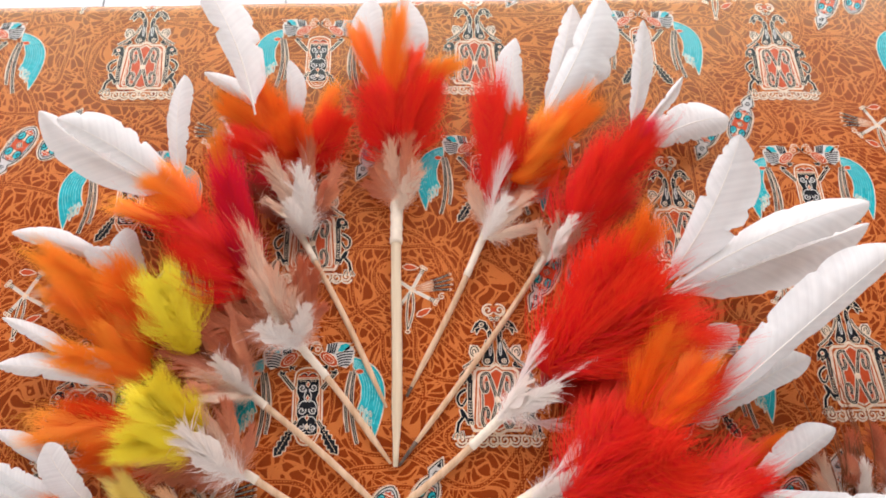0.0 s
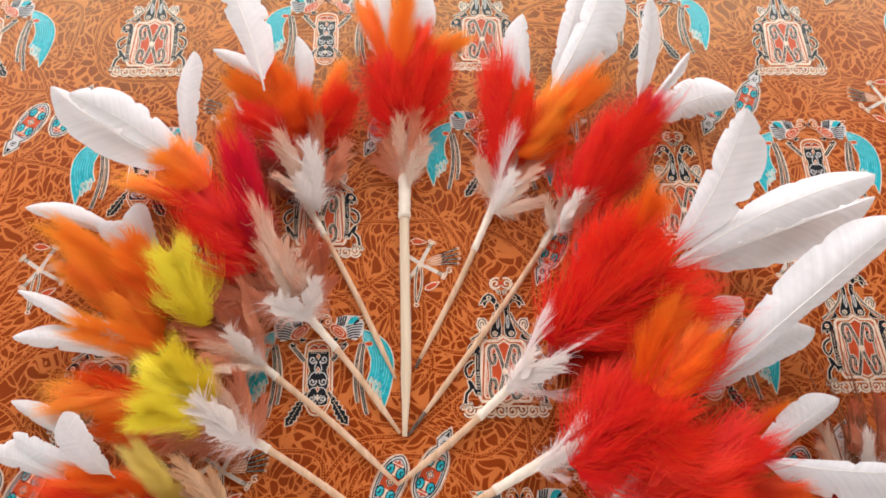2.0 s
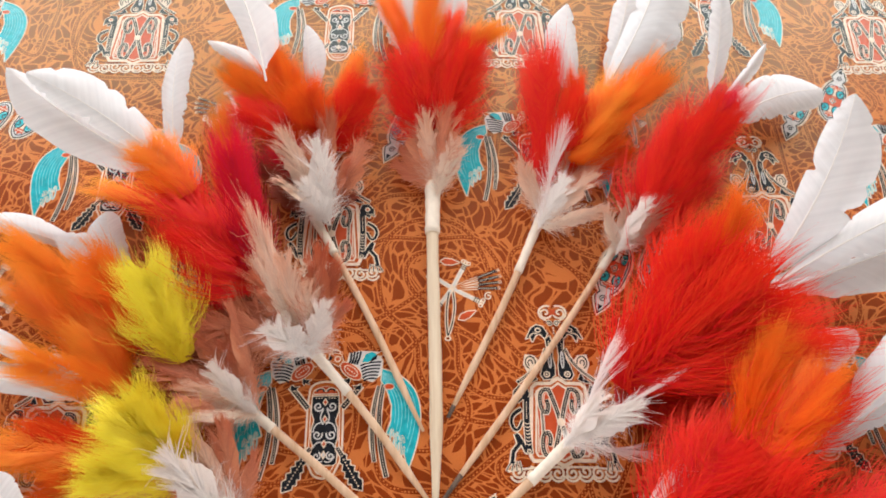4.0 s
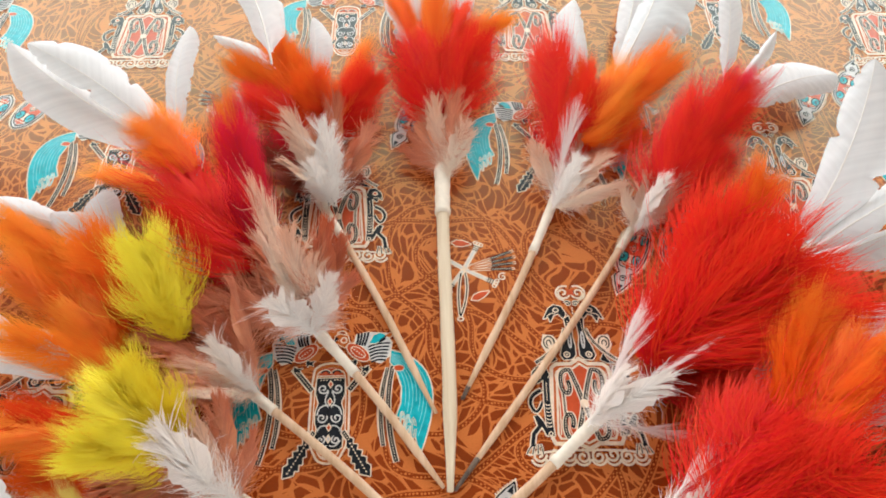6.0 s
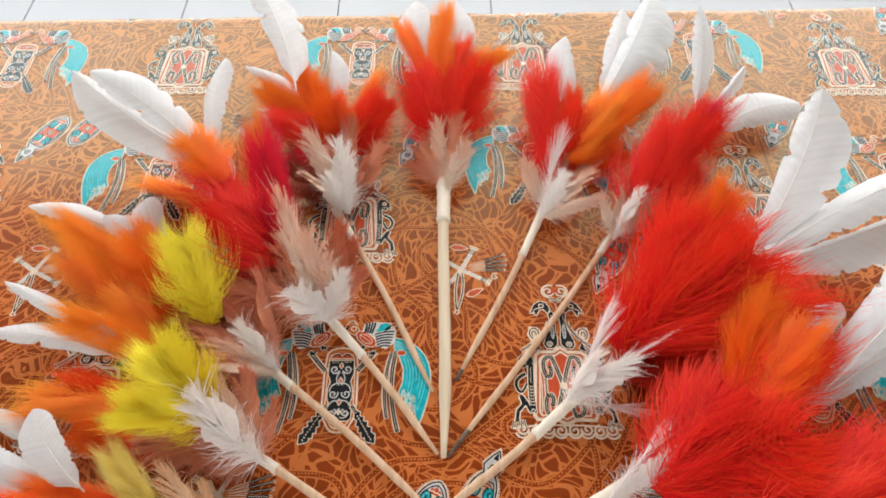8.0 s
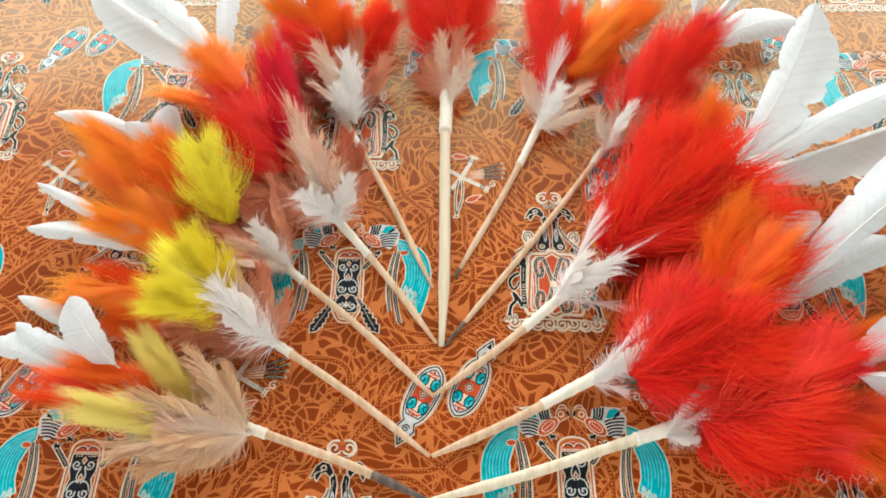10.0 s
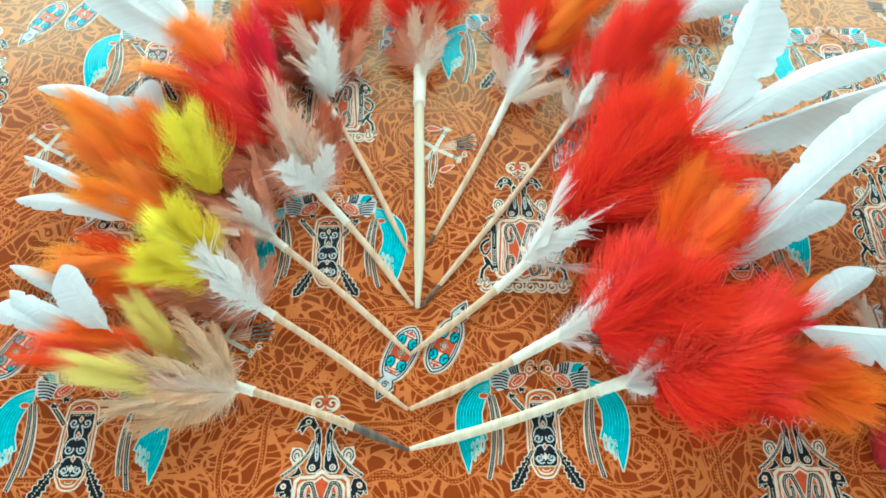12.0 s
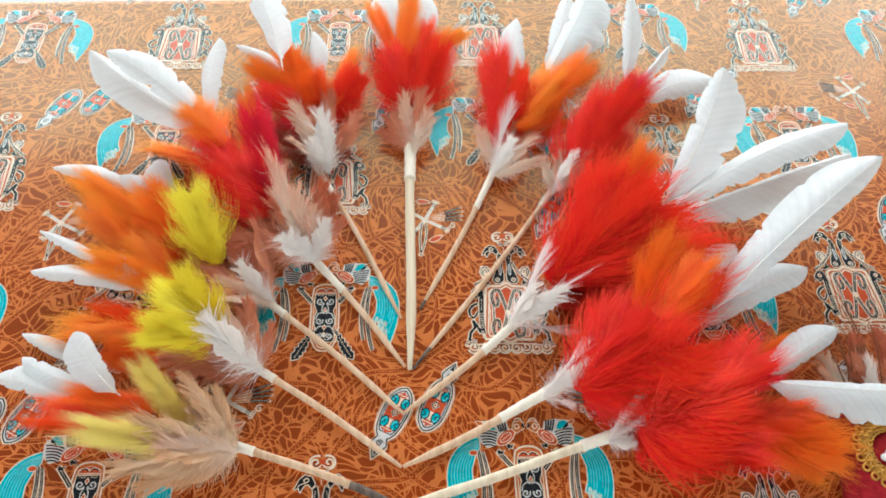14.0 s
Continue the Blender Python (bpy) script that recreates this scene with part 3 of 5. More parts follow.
def shield_print():
    p = Print()
    panel = [(-18.5, -33), (-6, -33), (0, -36), (6, -33), (18.5, -33), (20, -30), (16.8, 12), (14, 14.4), (5, 14.6), (0, 18), (-5, 14.6), (-14, 14.4), (-16.8, 12), (-20, -30)]
    p.line(panel, 2.2, "cream", 3, True)
    p.fill(panel, "vermilion", 1)
    p.line([(x * 0.90, -10 + (y + 10) * 0.93) for x, y in panel], 0.7, "rust", 4, True)
    p.line([(x * 0.83, -10 + (y + 10) * 0.88) for x, y in panel], 1.3, "cream", 4, True)
    for sx in (-1, 1):
        for sy in (-1, 1):
            q = lambda pts: [(x * sx, -10 + y * sy) for x, y in pts]
            # dotted black scrolls: out from the middle, round the corner and back in a hook
            sweep = bez((0.6, 1.5), (3.0, 12), (6.4, 20.6), 8) + bez((6.4, 20.6), (12.6, 21.6), (12.2, 13), 6)[1:] + bez((12.2, 13), (11.8, 5.6), (8.4, 6.4), 5)[1:] + bez((8.4, 6.4), (6.4, 9), (8.0, 13.6), 4)[1:]
            p.band(q(sweep), 2.3, "black", 5, 0.7, 0.42)
            p.line(q(bez((9.8, 9), (10.4, 15), (8.6, 18), 6)), 1.5, "vermilion", 6)
            p.line(q(bez((9.8, 9), (10.4, 15), (8.6, 18), 6)), 0.6, "cream", 7)
            p.band(q([(11.4, 0), (11.4, 6)]), 1.2, "black", 4, 0.7, 0.3)
            p.line(q(bez((15, 18), (14.4, 9), (14.0, 0), 4)), 0.7, "cream", 5)
        f = lambda pts: [(x * sx, y) for x, y in pts]
        # crouching ancestor on the flank: head with spiral eye, ribbed body, bent arm and leg
        head = [(18.6, 8), (20.4, 13), (24.6, 13.4), (28.4, 9.4), (29.2, 3.4), (26.6, 5.0), (25.6, 2.2), (23, 4.4), (20.4, 4.0)]
        p.haloed(f(head), "black", 4, 0.7)
        p.fill(f(arc(24.2, 9.0, 1.9, 1.9, 0, 360, 10)[:-1]), "cream", 6)
        p.fill(f(arc(24.2, 9.0, 0.9, 0.9, 0, 360, 8)[:-1]), "vermilion", 7)
        p.dots(f([(23, 5.6), (28.4, 5.2)]), 0.5, "cream", 6, 1.5)
        p.band(f(bez((20.4, 5), (21.8, -10), (20.6, -28), 10)), 3.5, "black", 4, 0.7)
        p.dots(f([(20.8, 3), (21.2, -8)]), 0.42, "cream", 7, 1.4)
        for k in range(7):
            p.line(f(arc(21, -10 - 2.1 * k, 1.3, 1.0, 200, 340, 4)), 0.55, "cream", 7)
        p.line(f(arc(20.8, -27.4, 1.1, 1.1, 0, 360, 8)), 0.6, "cream", 7)
        p.band(f(bez((24.6, -2), (33.6, -6), (29.6, -13.4), 8) + bez((29.6, -13.4), (27, -17), (24, -9), 5)[1:]), 2.0, "black", 4, 0.8, taper=0.7)
        p.band(f(bez((22.4, -27.4), (26, -19), (28.2, -17.4), 5) + [(26.6, -23), (30.4, -27.4), (31.6, -34)]), 2.1, "black", 4, 0.8)
        for k in range(4):
            p.band(f(bez((27 + 1.5 * k, -33.4), (26.4 + 2.6 * k, -36), (26 + 3.0 * k, -38.6), 4)), 0.6, "black", 4, 0.45)
        # hornbill necks rising from the panel
        neck = [(1.4, 20), (4, 17.4), (8.6, 17.2), (10.4, 20), (9.0, 25), (6.4, 31), (5.2, 38), (5.8, 44), (3.0, 46), (1.6, 40), (2.2, 32), (1.2, 26)]
        p.haloed(f(neck), "black", 4, 0.9)
        p.line(f(arc(4.0, 30, 0.9, 5.4, 0, 360, 12)), 0.8, "pale", 6)
        for k in range(4):
            p.line(f([(3.0, 26.6 + 2.2 * k), (5, 27.2 + 2.2 * k)]), 0.5, "pale", 6)
        p.line(f(arc(6.6, 20.4, 1.8, 1.7, 0, 360, 10)), 0.8, "cream", 6)
        p.fill(f(arc(6.6, 20.4, 0.7, 0.7, 0, 360, 8)[:-1]), "cream", 6)
        p.dots(f(bez((4.0, 43), (4.2, 38), (5.0, 35), 5)), 0.42, "cream", 6, 1.5)
        head = [(4.4, 47.6), (7.0, 52.4), (11.4, 53.6), (15, 51), (18.4, 44), (15.4, 45.4), (14.4, 42), (12, 46.6), (9, 47.6), (6.2, 44.4)]
        p.haloed(f(head), "black", 4, 0.9)
        p.line(f(arc(10.4, 50, 1.7, 1.4, 0, 360, 10)), 0.8, "cream", 6)
        p.line(f(bez((11, 47.8), (14, 48.4), (16.2, 45.6), 5)), 0.6, "cream", 6)
        # long dotted tail that sweeps down and out, with a curled wing above it
        p.band(f(bez((6.4, 37), (10, 25), (25.4, 15.4), 10)), 1.5, "black", 3, 0.7, 0.38)
        p.fill(f([(10, 28), (14, 33), (20, 33.6), (21.4, 27), (19, 21.6), (12, 25)]), "cream", 2)
        p.band(f(arc(16.6, 28.2, 3.2, 4.0, -70, 190, 12)), 0.8, "black", 4, 0.4)
        p.line(f(arc(16.8, 27.8, 1.4, 2.0, -60, 200, 8)), 0.7, "black", 5)
        p.haloed(f([(13, 17.0), (15.4, 21.4), (16.8, 17.6), (21.4, 14.6), (17, 15)]), "black", 4, 0.6)
        # curls along the foot and the crest
        for k in range(4):
            p.line(f(spiral(4.4 + 8.0 * k, -40.4 + (1.2 if k % 2 else 0), 4.0, 90 + 90 * (k % 2), 1.25)), 1.35, "cream", 3)
            p.line(f(arc(4.4 + 8.0 * k, -40.4, 4.4, 4.6, 200, 340, 8)), 1.3, "cream", 3)
        p.line(f(bez((0, -37), (16, -36), (34, -39), 10)), 1.2, "cream", 3)
        p.line(f(spiral(4.6, 62, 4.2, 200, 1.2)), 1.2, "cream", 3)
        p.line(f(arc(3.6, 62, 5.4, 5.0, -80, 110, 12)), 1.3, "cream", 3)
        p.band(f(spiral(2.4, 54.6, 1.9, 20, 1.0, 10)), 0.7, "black", 3, 0.5)
    p.fill(arc(0, -10, 2.7, 2.7, 0, 360, 12)[:-1], "cream", 9)
    p.fill([(-2.6, 59.6), (0, 61), (2.6, 59.6), (1.6, 63), (2.4, 65), (0, 64), (-2.4, 65), (-1.6, 63)], "vermilion", 4)
    p.dots([(0, 47), (0, 53)], 0.6, "cream", 4, 1.8)
    return p


def bead_print():
    """Two slim beaded pendants side by side, one head up and one head down."""
    p = Print()
    for cx, cy, a in ((-14.5, -1.5, -27), (15.5, 3.5, 153)):
        t = radians(a)
        q = lambda pts: [(cx + x * math.cos(t) - y * math.sin(t), cy + x * math.sin(t) + y * math.cos(t)) for x, y in pts]
        half = bez((0, 21), (8.6, 18), (9.4, 4), 8) + bez((9.4, 4), (9.6, -12), (5.4, -18), 6)[1:] + [(3.6, -20), (5.6, -24.6), (3.4, -30), (0, -36)]
        rim = half + [(-x, y) for x, y in reversed(half[1:-1])]
        p.line(q([(x * 1.10, y * 1.03) for x, y in rim]), 1.0, "cream", 1, True)
        p.dots(q([(x * 1.22, y * 1.05) for x, y in rim]), 0.55, "cream", 1, 1.7)
        p.fill(q(rim), "pale", 2)
        p.line(q(rim), 0.9, "black", 3, True)
        body = [(x * 0.84, y * 0.88) for x, y in rim if y > -19]
        p.fill(q(body), "pale", 4)
        p.line(q(body), 0.75, "black", 5, True)
        p.fill(q([(x * 0.74, y * 0.78) for x, y in rim if y > -19]), "vermilion", 5)
        for sy in (9, -8.4):
            p.fill(q([(-2.6, sy + 3.4), (2.6, sy + 3.4), (1.4, sy), (2.6, sy - 3.4), (-2.6, sy - 3.4), (-1.4, sy)]), "cream", 6)
            for sx in (-1, 1):
                eye = arc(4.2 * sx, sy, 3.0, 4.2, 0, 360, 14)[:-1]
                p.fill(q(eye), "turquoise", 7)
                p.line(q(eye), 0.9, "black", 8, True)
                p.line(q(bez((5.6 * sx, sy - 1.6), (2.4 * sx, sy), (5.6 * sx, sy + 1.8), 6)), 0.9, "black", 8)
                p.line(q(arc(3.8 * sx, sy + 0.4, 1.7, 2.6, 60, 200, 6)), 0.5, "aqua", 8)
        for cy2, sg in ((15.6, 1), (-14.6, -1)):
            p.fill(q([(-3.6, cy2 - 1.4 * sg), (-3.0, cy2 + 0.4 * sg), (-1.4, cy2), (0, cy2 + 2.4 * sg), (1.4, cy2), (3.0, cy2 + 0.4 * sg), (3.6, cy2 - 1.4 * sg), (0, cy2 - 0.4 * sg)]), "vermilion", 7)
            p.line(q([(-4, cy2 - 2.2 * sg), (-1.6, cy2 - 1.2 * sg), (0, cy2 - 1.8 * sg), (1.6, cy2 - 1.2 * sg), (4, cy2 - 2.2 * sg)]), 0.7, "cream", 8)
        p.fill(q([(0, 4.0), (3.2, 0.3), (0, -3.4), (-3.2, 0.3)]), "cream", 8)
        p.line(q([(0, 3.0), (2.3, 0.3), (0, -2.4), (-2.3, 0.3)]), 0.7, "black", 9, True)
        p.fill(q([(0, 1.3), (0.9, 0.3), (0, -0.7), (-0.9, 0.3)]), "vermilion", 9)
        p.line(q(spiral(0, -24.6, 2.6, 30, 1.5)), 0.7, "black", 5)
        p.fill(q([(-1.8, -29.6), (1.8, -29.6), (0, -34.4)]), "black", 5)
    return p


def star_fan_print():
    """A cross of bound reeds with leaf drops and a bundle of four striped fingers."""
    p = Print()
    o = (-12, 2)
    at = lambda pts: [(o[0] + x, o[1] + y) for x, y in pts]
    for x, y in ((8.6, 17), (17.5, -9.6), (-9.6, -13.6), (-13, 9)):
        n = math.hypot(x, y)
        u, v = x / n, y / n
        p.line(at([(0, 0), (x, y)]), 3.2, "cream", 2)
        p.line(at([(u * 2, v * 2), (x * 0.8, y * 0.8)]), 1.3, "pale", 3)
        for k in range(3):
            c = (x - u * 1.5 * k, y - v * 1.5 * k)
            p.line(at([(c[0] - v * 1.9, c[1] + u * 1.9), (c[0] + v * 1.9, c[1] - u * 1.9)]), 0.65, "black", 4)
        for w in (-1.9, 0, 1.9):
            p.line(at(arc(x + u * 2.2 - v * w, y + v * 2.2 + u * w, 1.3, 1.3, 0, 360, 8)), 0.8, "cream", 3)
    for k in range(4):
        a, b = (3.5, 0.6 - 0.9 * k + 1.4), (33.5 - abs(k - 1.5) * 1.2, 13.6 - 4.5 * k)
        p.band(at([a, b]), 0.9, "rust", 2, 0.5)
        m, e = [(a[0] + (b[0] - a[0]) * f, a[1] + (b[1] - a[1]) * f) for f in (0.5, 0.93)]
        p.line(at([m, e]), 1.9, "black", 4)
        p.dots(at([m, e]), 0.42, "cream", 5, 1.5)
    for cx, cy, a in ((-1.6, 19.6, -6), (9.2, -19.4, 28)):
        t = radians(a)
        drop = [(cx + x * math.cos(t) - y * math.sin(t), cy + x * math.sin(t) + y * math.cos(t)) for x, y in ((-6, 0), (-3, 2.2), (1.5, 2.0), (6.6, 0), (1.5, -2.0), (-3, -2.2))]
        p.haloed(at(drop), "vermilion", 3, 0.9)
    for dx in (-7, 1.6):
        p.band(at(bez((dx * 0.3, -3), (dx + 1.5, -18), (-3.4, -34), 10)), 0.8, "black", 2, 0.7)
    p.line(at(arc(-3.4, -35.4, 1.8, 1.3, 0, 360, 8)), 0.9, "cream", 3)
    p.line(at(spiral(24, -6, 3.0, 60, 1.2)), 0.9, "cream", 3)
    return p


BIRDS = [(-0.066, 0.044), (0.085, -0.090), (-0.220, -0.096), (-0.071, 0.361), (0.237, 0.375), (-0.377, 0.354), (-0.222, 0.217), (0.077, 0.233), (0.368, 0.224), (0.527, 0.368), (0.241, 0.050)]
SHIELDS = [(-0.230, 0.366), (0.075, 0.373), (0.366, 0.369), (-0.068, 0.189), (0.079, 0.058), (0.368, 0.072), (0.241, 0.195), (-0.060, -0.130), (0.252, -0.127), (-0.366, 0.193), (-0.228, 0.046)]
BEADS = [(0.004, -0.031), (-0.308, 0.274), (-0.289, -0.035), (0.302, 0.294), (0.446, 0.440), (0.140, 0.154), (-0.002, 0.273)]
FANS = [(0.026, 0.136), (-0.279, 0.134), (0.336, 0.138), (-0.121, -0.024)]
TURNED_FANS = [(0.435, 0.294), (-0.155, 0.281), (0.140, 0.287)]
# the print repeats every 0.305 m all over the cloth
for spots, ax, ay in ((BIRDS, -0.066, 0.044), (BIRDS, 0.080, 0.230), (SHIELDS, 0.079, 0.058), (SHIELDS, -0.066, 0.190), (BEADS, 0.004, -0.031), (BEADS, 0.140, 0.148), (FANS, 0.026, 0.136), (TURNED_FANS, 0.140, 0.287)):
    for i in range(-3, 4):
        for j in range(-3, 3):
            q = (ax + 0.305 * i, ay + 0.315 * j)
            if -0.9 < q[0] < 0.9 and -0.6 < q[1] < 0.52 and all(math.hypot(q[0] - a, q[1] - b) > 0.09 for a, b in spots):
                spots.append(q)
for name, draw, spots, size, side in (("bird_print", twin_bird_print, BIRDS, 1.04, 1), ("shield_print", shield_print, SHIELDS, 1.0, 1), ("bead_print", bead_print, BEADS, 1.0, 1), ("fan_print", star_fan_print, FANS, 1.0, 1), ("fan_print", star_fan_print, TURNED_FANS, 1.0, -1)):
    design = draw()
    for x, y in spots:
        design.lay(name, x, y, radians(random.uniform(-0.8, 0.8)), size, cloth, side)


# ---- feathers ----
def along_layer(me, name, values):
    a = me.attributes.new(name, "FLOAT", "POINT")
    a.data.foreach_set("value", values)


class Strands:
    """Collects ribbons and soft leaf sheets for one plume mesh."""

    def __init__(self, seed):
        self.rnd = random.Random(seed)
        self.verts, self.faces, self.along = [], [], []

    def ribbon(self, pts, w0, w1, side, a0, a1):
        base, n = len(self.verts), len(pts)
        for i, q in enumerate(pts):
            f = i / (n - 1)
            w = w0 + (w1 - w0) * f
            self.verts += [q - side * w, q + side * w]
            self.along += [a0 + (a1 - a0) * f] * 2
        self.faces += [(k, k + 1, k + 3, k + 2) for k in range(base, base + 2 * n - 2, 2)]

    def sheet(self, pts, widths, side, up, a0, a1):
        """A narrow cupped sheet along pts, three strips wide."""
        base, n = len(self.verts), len(pts)
        for i, q in enumerate(pts):
            for u in (-1, -0.4, 0.4, 1):
                self.verts.append(q + side * widths[i] * u - up * widths[i] * 0.35 * u * u)
                self.along.append(a0 + (a1 - a0) * i / (n - 1))
        for i in range(n - 1):
            for u in range(3):
                k = base + 4 * i + u
                self.faces.append((k, k + 1, k + 5, k + 4))

    def mesh(self, name):
        me = bpy.data.meshes.new(name)
        me.from_pydata([tuple(v) for v in self.verts], [], self.faces)
        along_layer(me, "along", self.along)
        me.materials.append(None)
        me.shade_smooth()
        me.normals_split_custom_set_from_vertices([Vector((1.3 * v[0], 0.25 * (v[1] - 0.45), 0.75 + v[2])).normalized() for v in self.verts])
        return me


def down_mesh(seed, count):
    """A marabou plume of unit length along y: soft down in loose wavy tufts round a bent shaft, with stray wisps past the outline."""
    p = Strands(seed)
    rnd = p.rnd
    bend = rnd.uniform(-0.13, 0.13)

    def shaft(s):
        return Vector((bend * s * s, s, 0.07 * math.sin(s * 2.6)))

    p.ribbon([shaft(i / 8) for i in range(9)], 0.006, 0.002, Vector((1, 0, 0)), 0.0, 0.8)
    # a soft inner body, well inside the outline
    fs = [0.04 + 0.70 * i / 9 for i in range(10)]
    p.sheet([shaft(f) + Vector((0, 0, -0.05)) for f in fs], [0.22 * math.sin(math.pi * min(1, 0.16 + 0.80 * i / 9)) ** 0.75 * rnd.uniform(0.7, 1.1) for i in range(10)], Vector((1, 0, 0)), Vector((0, 0, 1)), 0.15, 0.7)
    tufts = []
    for k in range(44):
        s = rnd.random() ** 0.85 * 0.86
        sgn = 1 if k % 2 else -1
        open_ = (1 - 0.62 * s) * rnd.uniform(0.05, 1.0)
        ln = min((0.46 - 0.18 * s) * rnd.uniform(0.6, 1.35), 1.12 - s)
        tufts.append((s, sgn * (0.06 + 0.48 * open_), ln, rnd.gauss(0.06, 0.34), rnd.uniform(-0.25, 0.35), rnd.uniform(0, 6.28)))
    for k in range(count):
        s0, dx, ln0, lift, hook, ph = tufts[rnd.randrange(len(tufts))]
        stray = rnd.random() < 0.10
        s = max(0.0, min(0.93, s0 + rnd.gauss(0, 0.05)))
        ln = ln0 * rnd.uniform(0.55, 1.2) * (1.15 if stray else 1)
        x1 = dx * rnd.uniform(0.78, 1.10) + rnd.gauss(0, 0.10 if stray else 0.022)
        z1 = (lift + rnd.gauss(0, 0.22)) * 0.42
        q1, q2, amp = ph + rnd.gauss(0, 0.7), rnd.uniform(4, 8), rnd.uniform(0.006, 0.022)
        root = shaft(s) + Vector((rnd.gauss(0, 0.045), 0, rnd.gauss(0, 0.05)))
        pts = []
        for i in range(6):
            f = i / 5
            out = 1 - (1 - f) ** 1.7
            w = amp * math.sin(q1 + q2 * f) * f
            pts.append(root + Vector((x1 * out + w - hook * x1 * f * f, ln * (0.45 * f + 0.55 * f * f) + 0.6 * w, z1 * (f - 0.45 * f * f) * 1.6 + w)))
        side = Vector((1, -x1, rnd.gauss(0, 0.3))).normalized()
        p.ribbon(pts, (0.0026 if stray else 0.0046) * rnd.uniform(0.6, 1.3), 0.0005, side, 0.40 * s, 0.40 * s + 0.60 * rnd.uniform(0.7, 1.0))
    return p.mesh("down_plume")


def hackle_mesh(seed, count, spare=False):
    """A small body feather of unit length: loose fluff at the root, above it a curling vane whose barbs part in bundles.
    A spare one is narrow and thin, with spiky separate barbs."""
    p = Strands(seed)
    rnd = p.rnd
    bend, rise = rnd.uniform(-0.26, 0.26), rnd.uniform(0.05, 0.42)
    wide = 0.52 if spare else 1.0

    def shaft(s):
        return Vector((bend * s * s, s - 0.16 * rise * s ** 3, rise * math.sin(s * 2.3)))

    p.ribbon([shaft(i / 9) for i in range(10)], 0.012, 0.003, Vector((1, 0, 0)), 0.0, 0.6)
    if not spare:
        for sgn in (-1, 1):
            fs = [0.34 + 0.58 * i / 9 for i in range(10)]
            wd = [0.125 * math.sin(math.pi * min(1, 0.14 + 0.84 * i / 9)) * rnd.uniform(0.7, 1.0) + 0.003 for i in range(10)]
            tilt = Vector((1, 0, -0.25 * sgn)).normalized()
            p.sheet([shaft(f) + tilt * sgn * w + Vector((0, 0.05, -0.012)) for f, w in zip(fs, wd)], wd, tilt, Vector((0, 0, 1)), 0.2, 0.8)
    # bundles: barbs from one stretch of the shaft lean together into a common point
    bundles = []
    for k in range(15 if spare else 19):
        s = 0.04 + 0.92 * (k + rnd.random()) / (15 if spare else 19)
        for sgn in (-1, 1):
            prof = math.sin(min(1, 0.20 + s * 0.80) * math.pi) ** 0.55
            ln = (0.44 * prof * rnd.uniform(0.7, 1.15) + 0.07) * (1.15 if spare else 1)
            bundles.append((s, sgn, ln, radians(rnd.uniform(16, 37) * (1 - 0.32 * s)) * wide, rnd.gauss(-0.02, 0.20), rnd.uniform(-0.16, 0.12)))
    for k in range(count):
        s0, sgn, ln0, ang, lift, curl = bundles[rnd.randrange(len(bundles))]
        ds = rnd.gauss(0, 0.020)
        s = max(0.01, min(0.98, s0 + ds))
        ln = ln0 * rnd.uniform(0.72, 1.05)
        fluffy = s < 0.42 or rnd.random() < 0.10
        sway = 0.05
        if fluffy:
            ang, lift, ln, sway = radians(rnd.uniform(-10, 80)) * wide, rnd.gauss(0.10, 0.45), 0.42 * rnd.uniform(0.4, 1.2), 0.20
        ang += 3.0 * ds
        d = Vector((sgn * math.sin(ang), math.cos(ang), lift)).normalized()
        q = shaft(s)
        pts = [q]
        for i in range(5):
            d = (d + Vector((sgn * curl + rnd.gauss(0, sway), 0.04 + rnd.gauss(0, sway), -0.10 * lift + rnd.gauss(0, sway)))).normalized()
            q = q + d * ln / 5
            pts.append(q)
        side = Vector((d.y, -d.x, rnd.gauss(0, 0.5))).normalized()
        p.ribbon(pts, (0.0045 if fluffy else 0.0085) * rnd.uniform(0.6, 1.2), 0.0010, side, 0.5 * s, 0.5 * s + 0.5 * rnd.uniform(0.6, 1.0))
    return p.mesh("hackle")


DOWN = [down_mesh(10 + i, 1900) for i in range(8)]
HACKLE = [hackle_mesh(40 + i, 760) for i in range(9)]
WISP = [hackle_mesh(70 + i, 260, True) for i in range(4)]


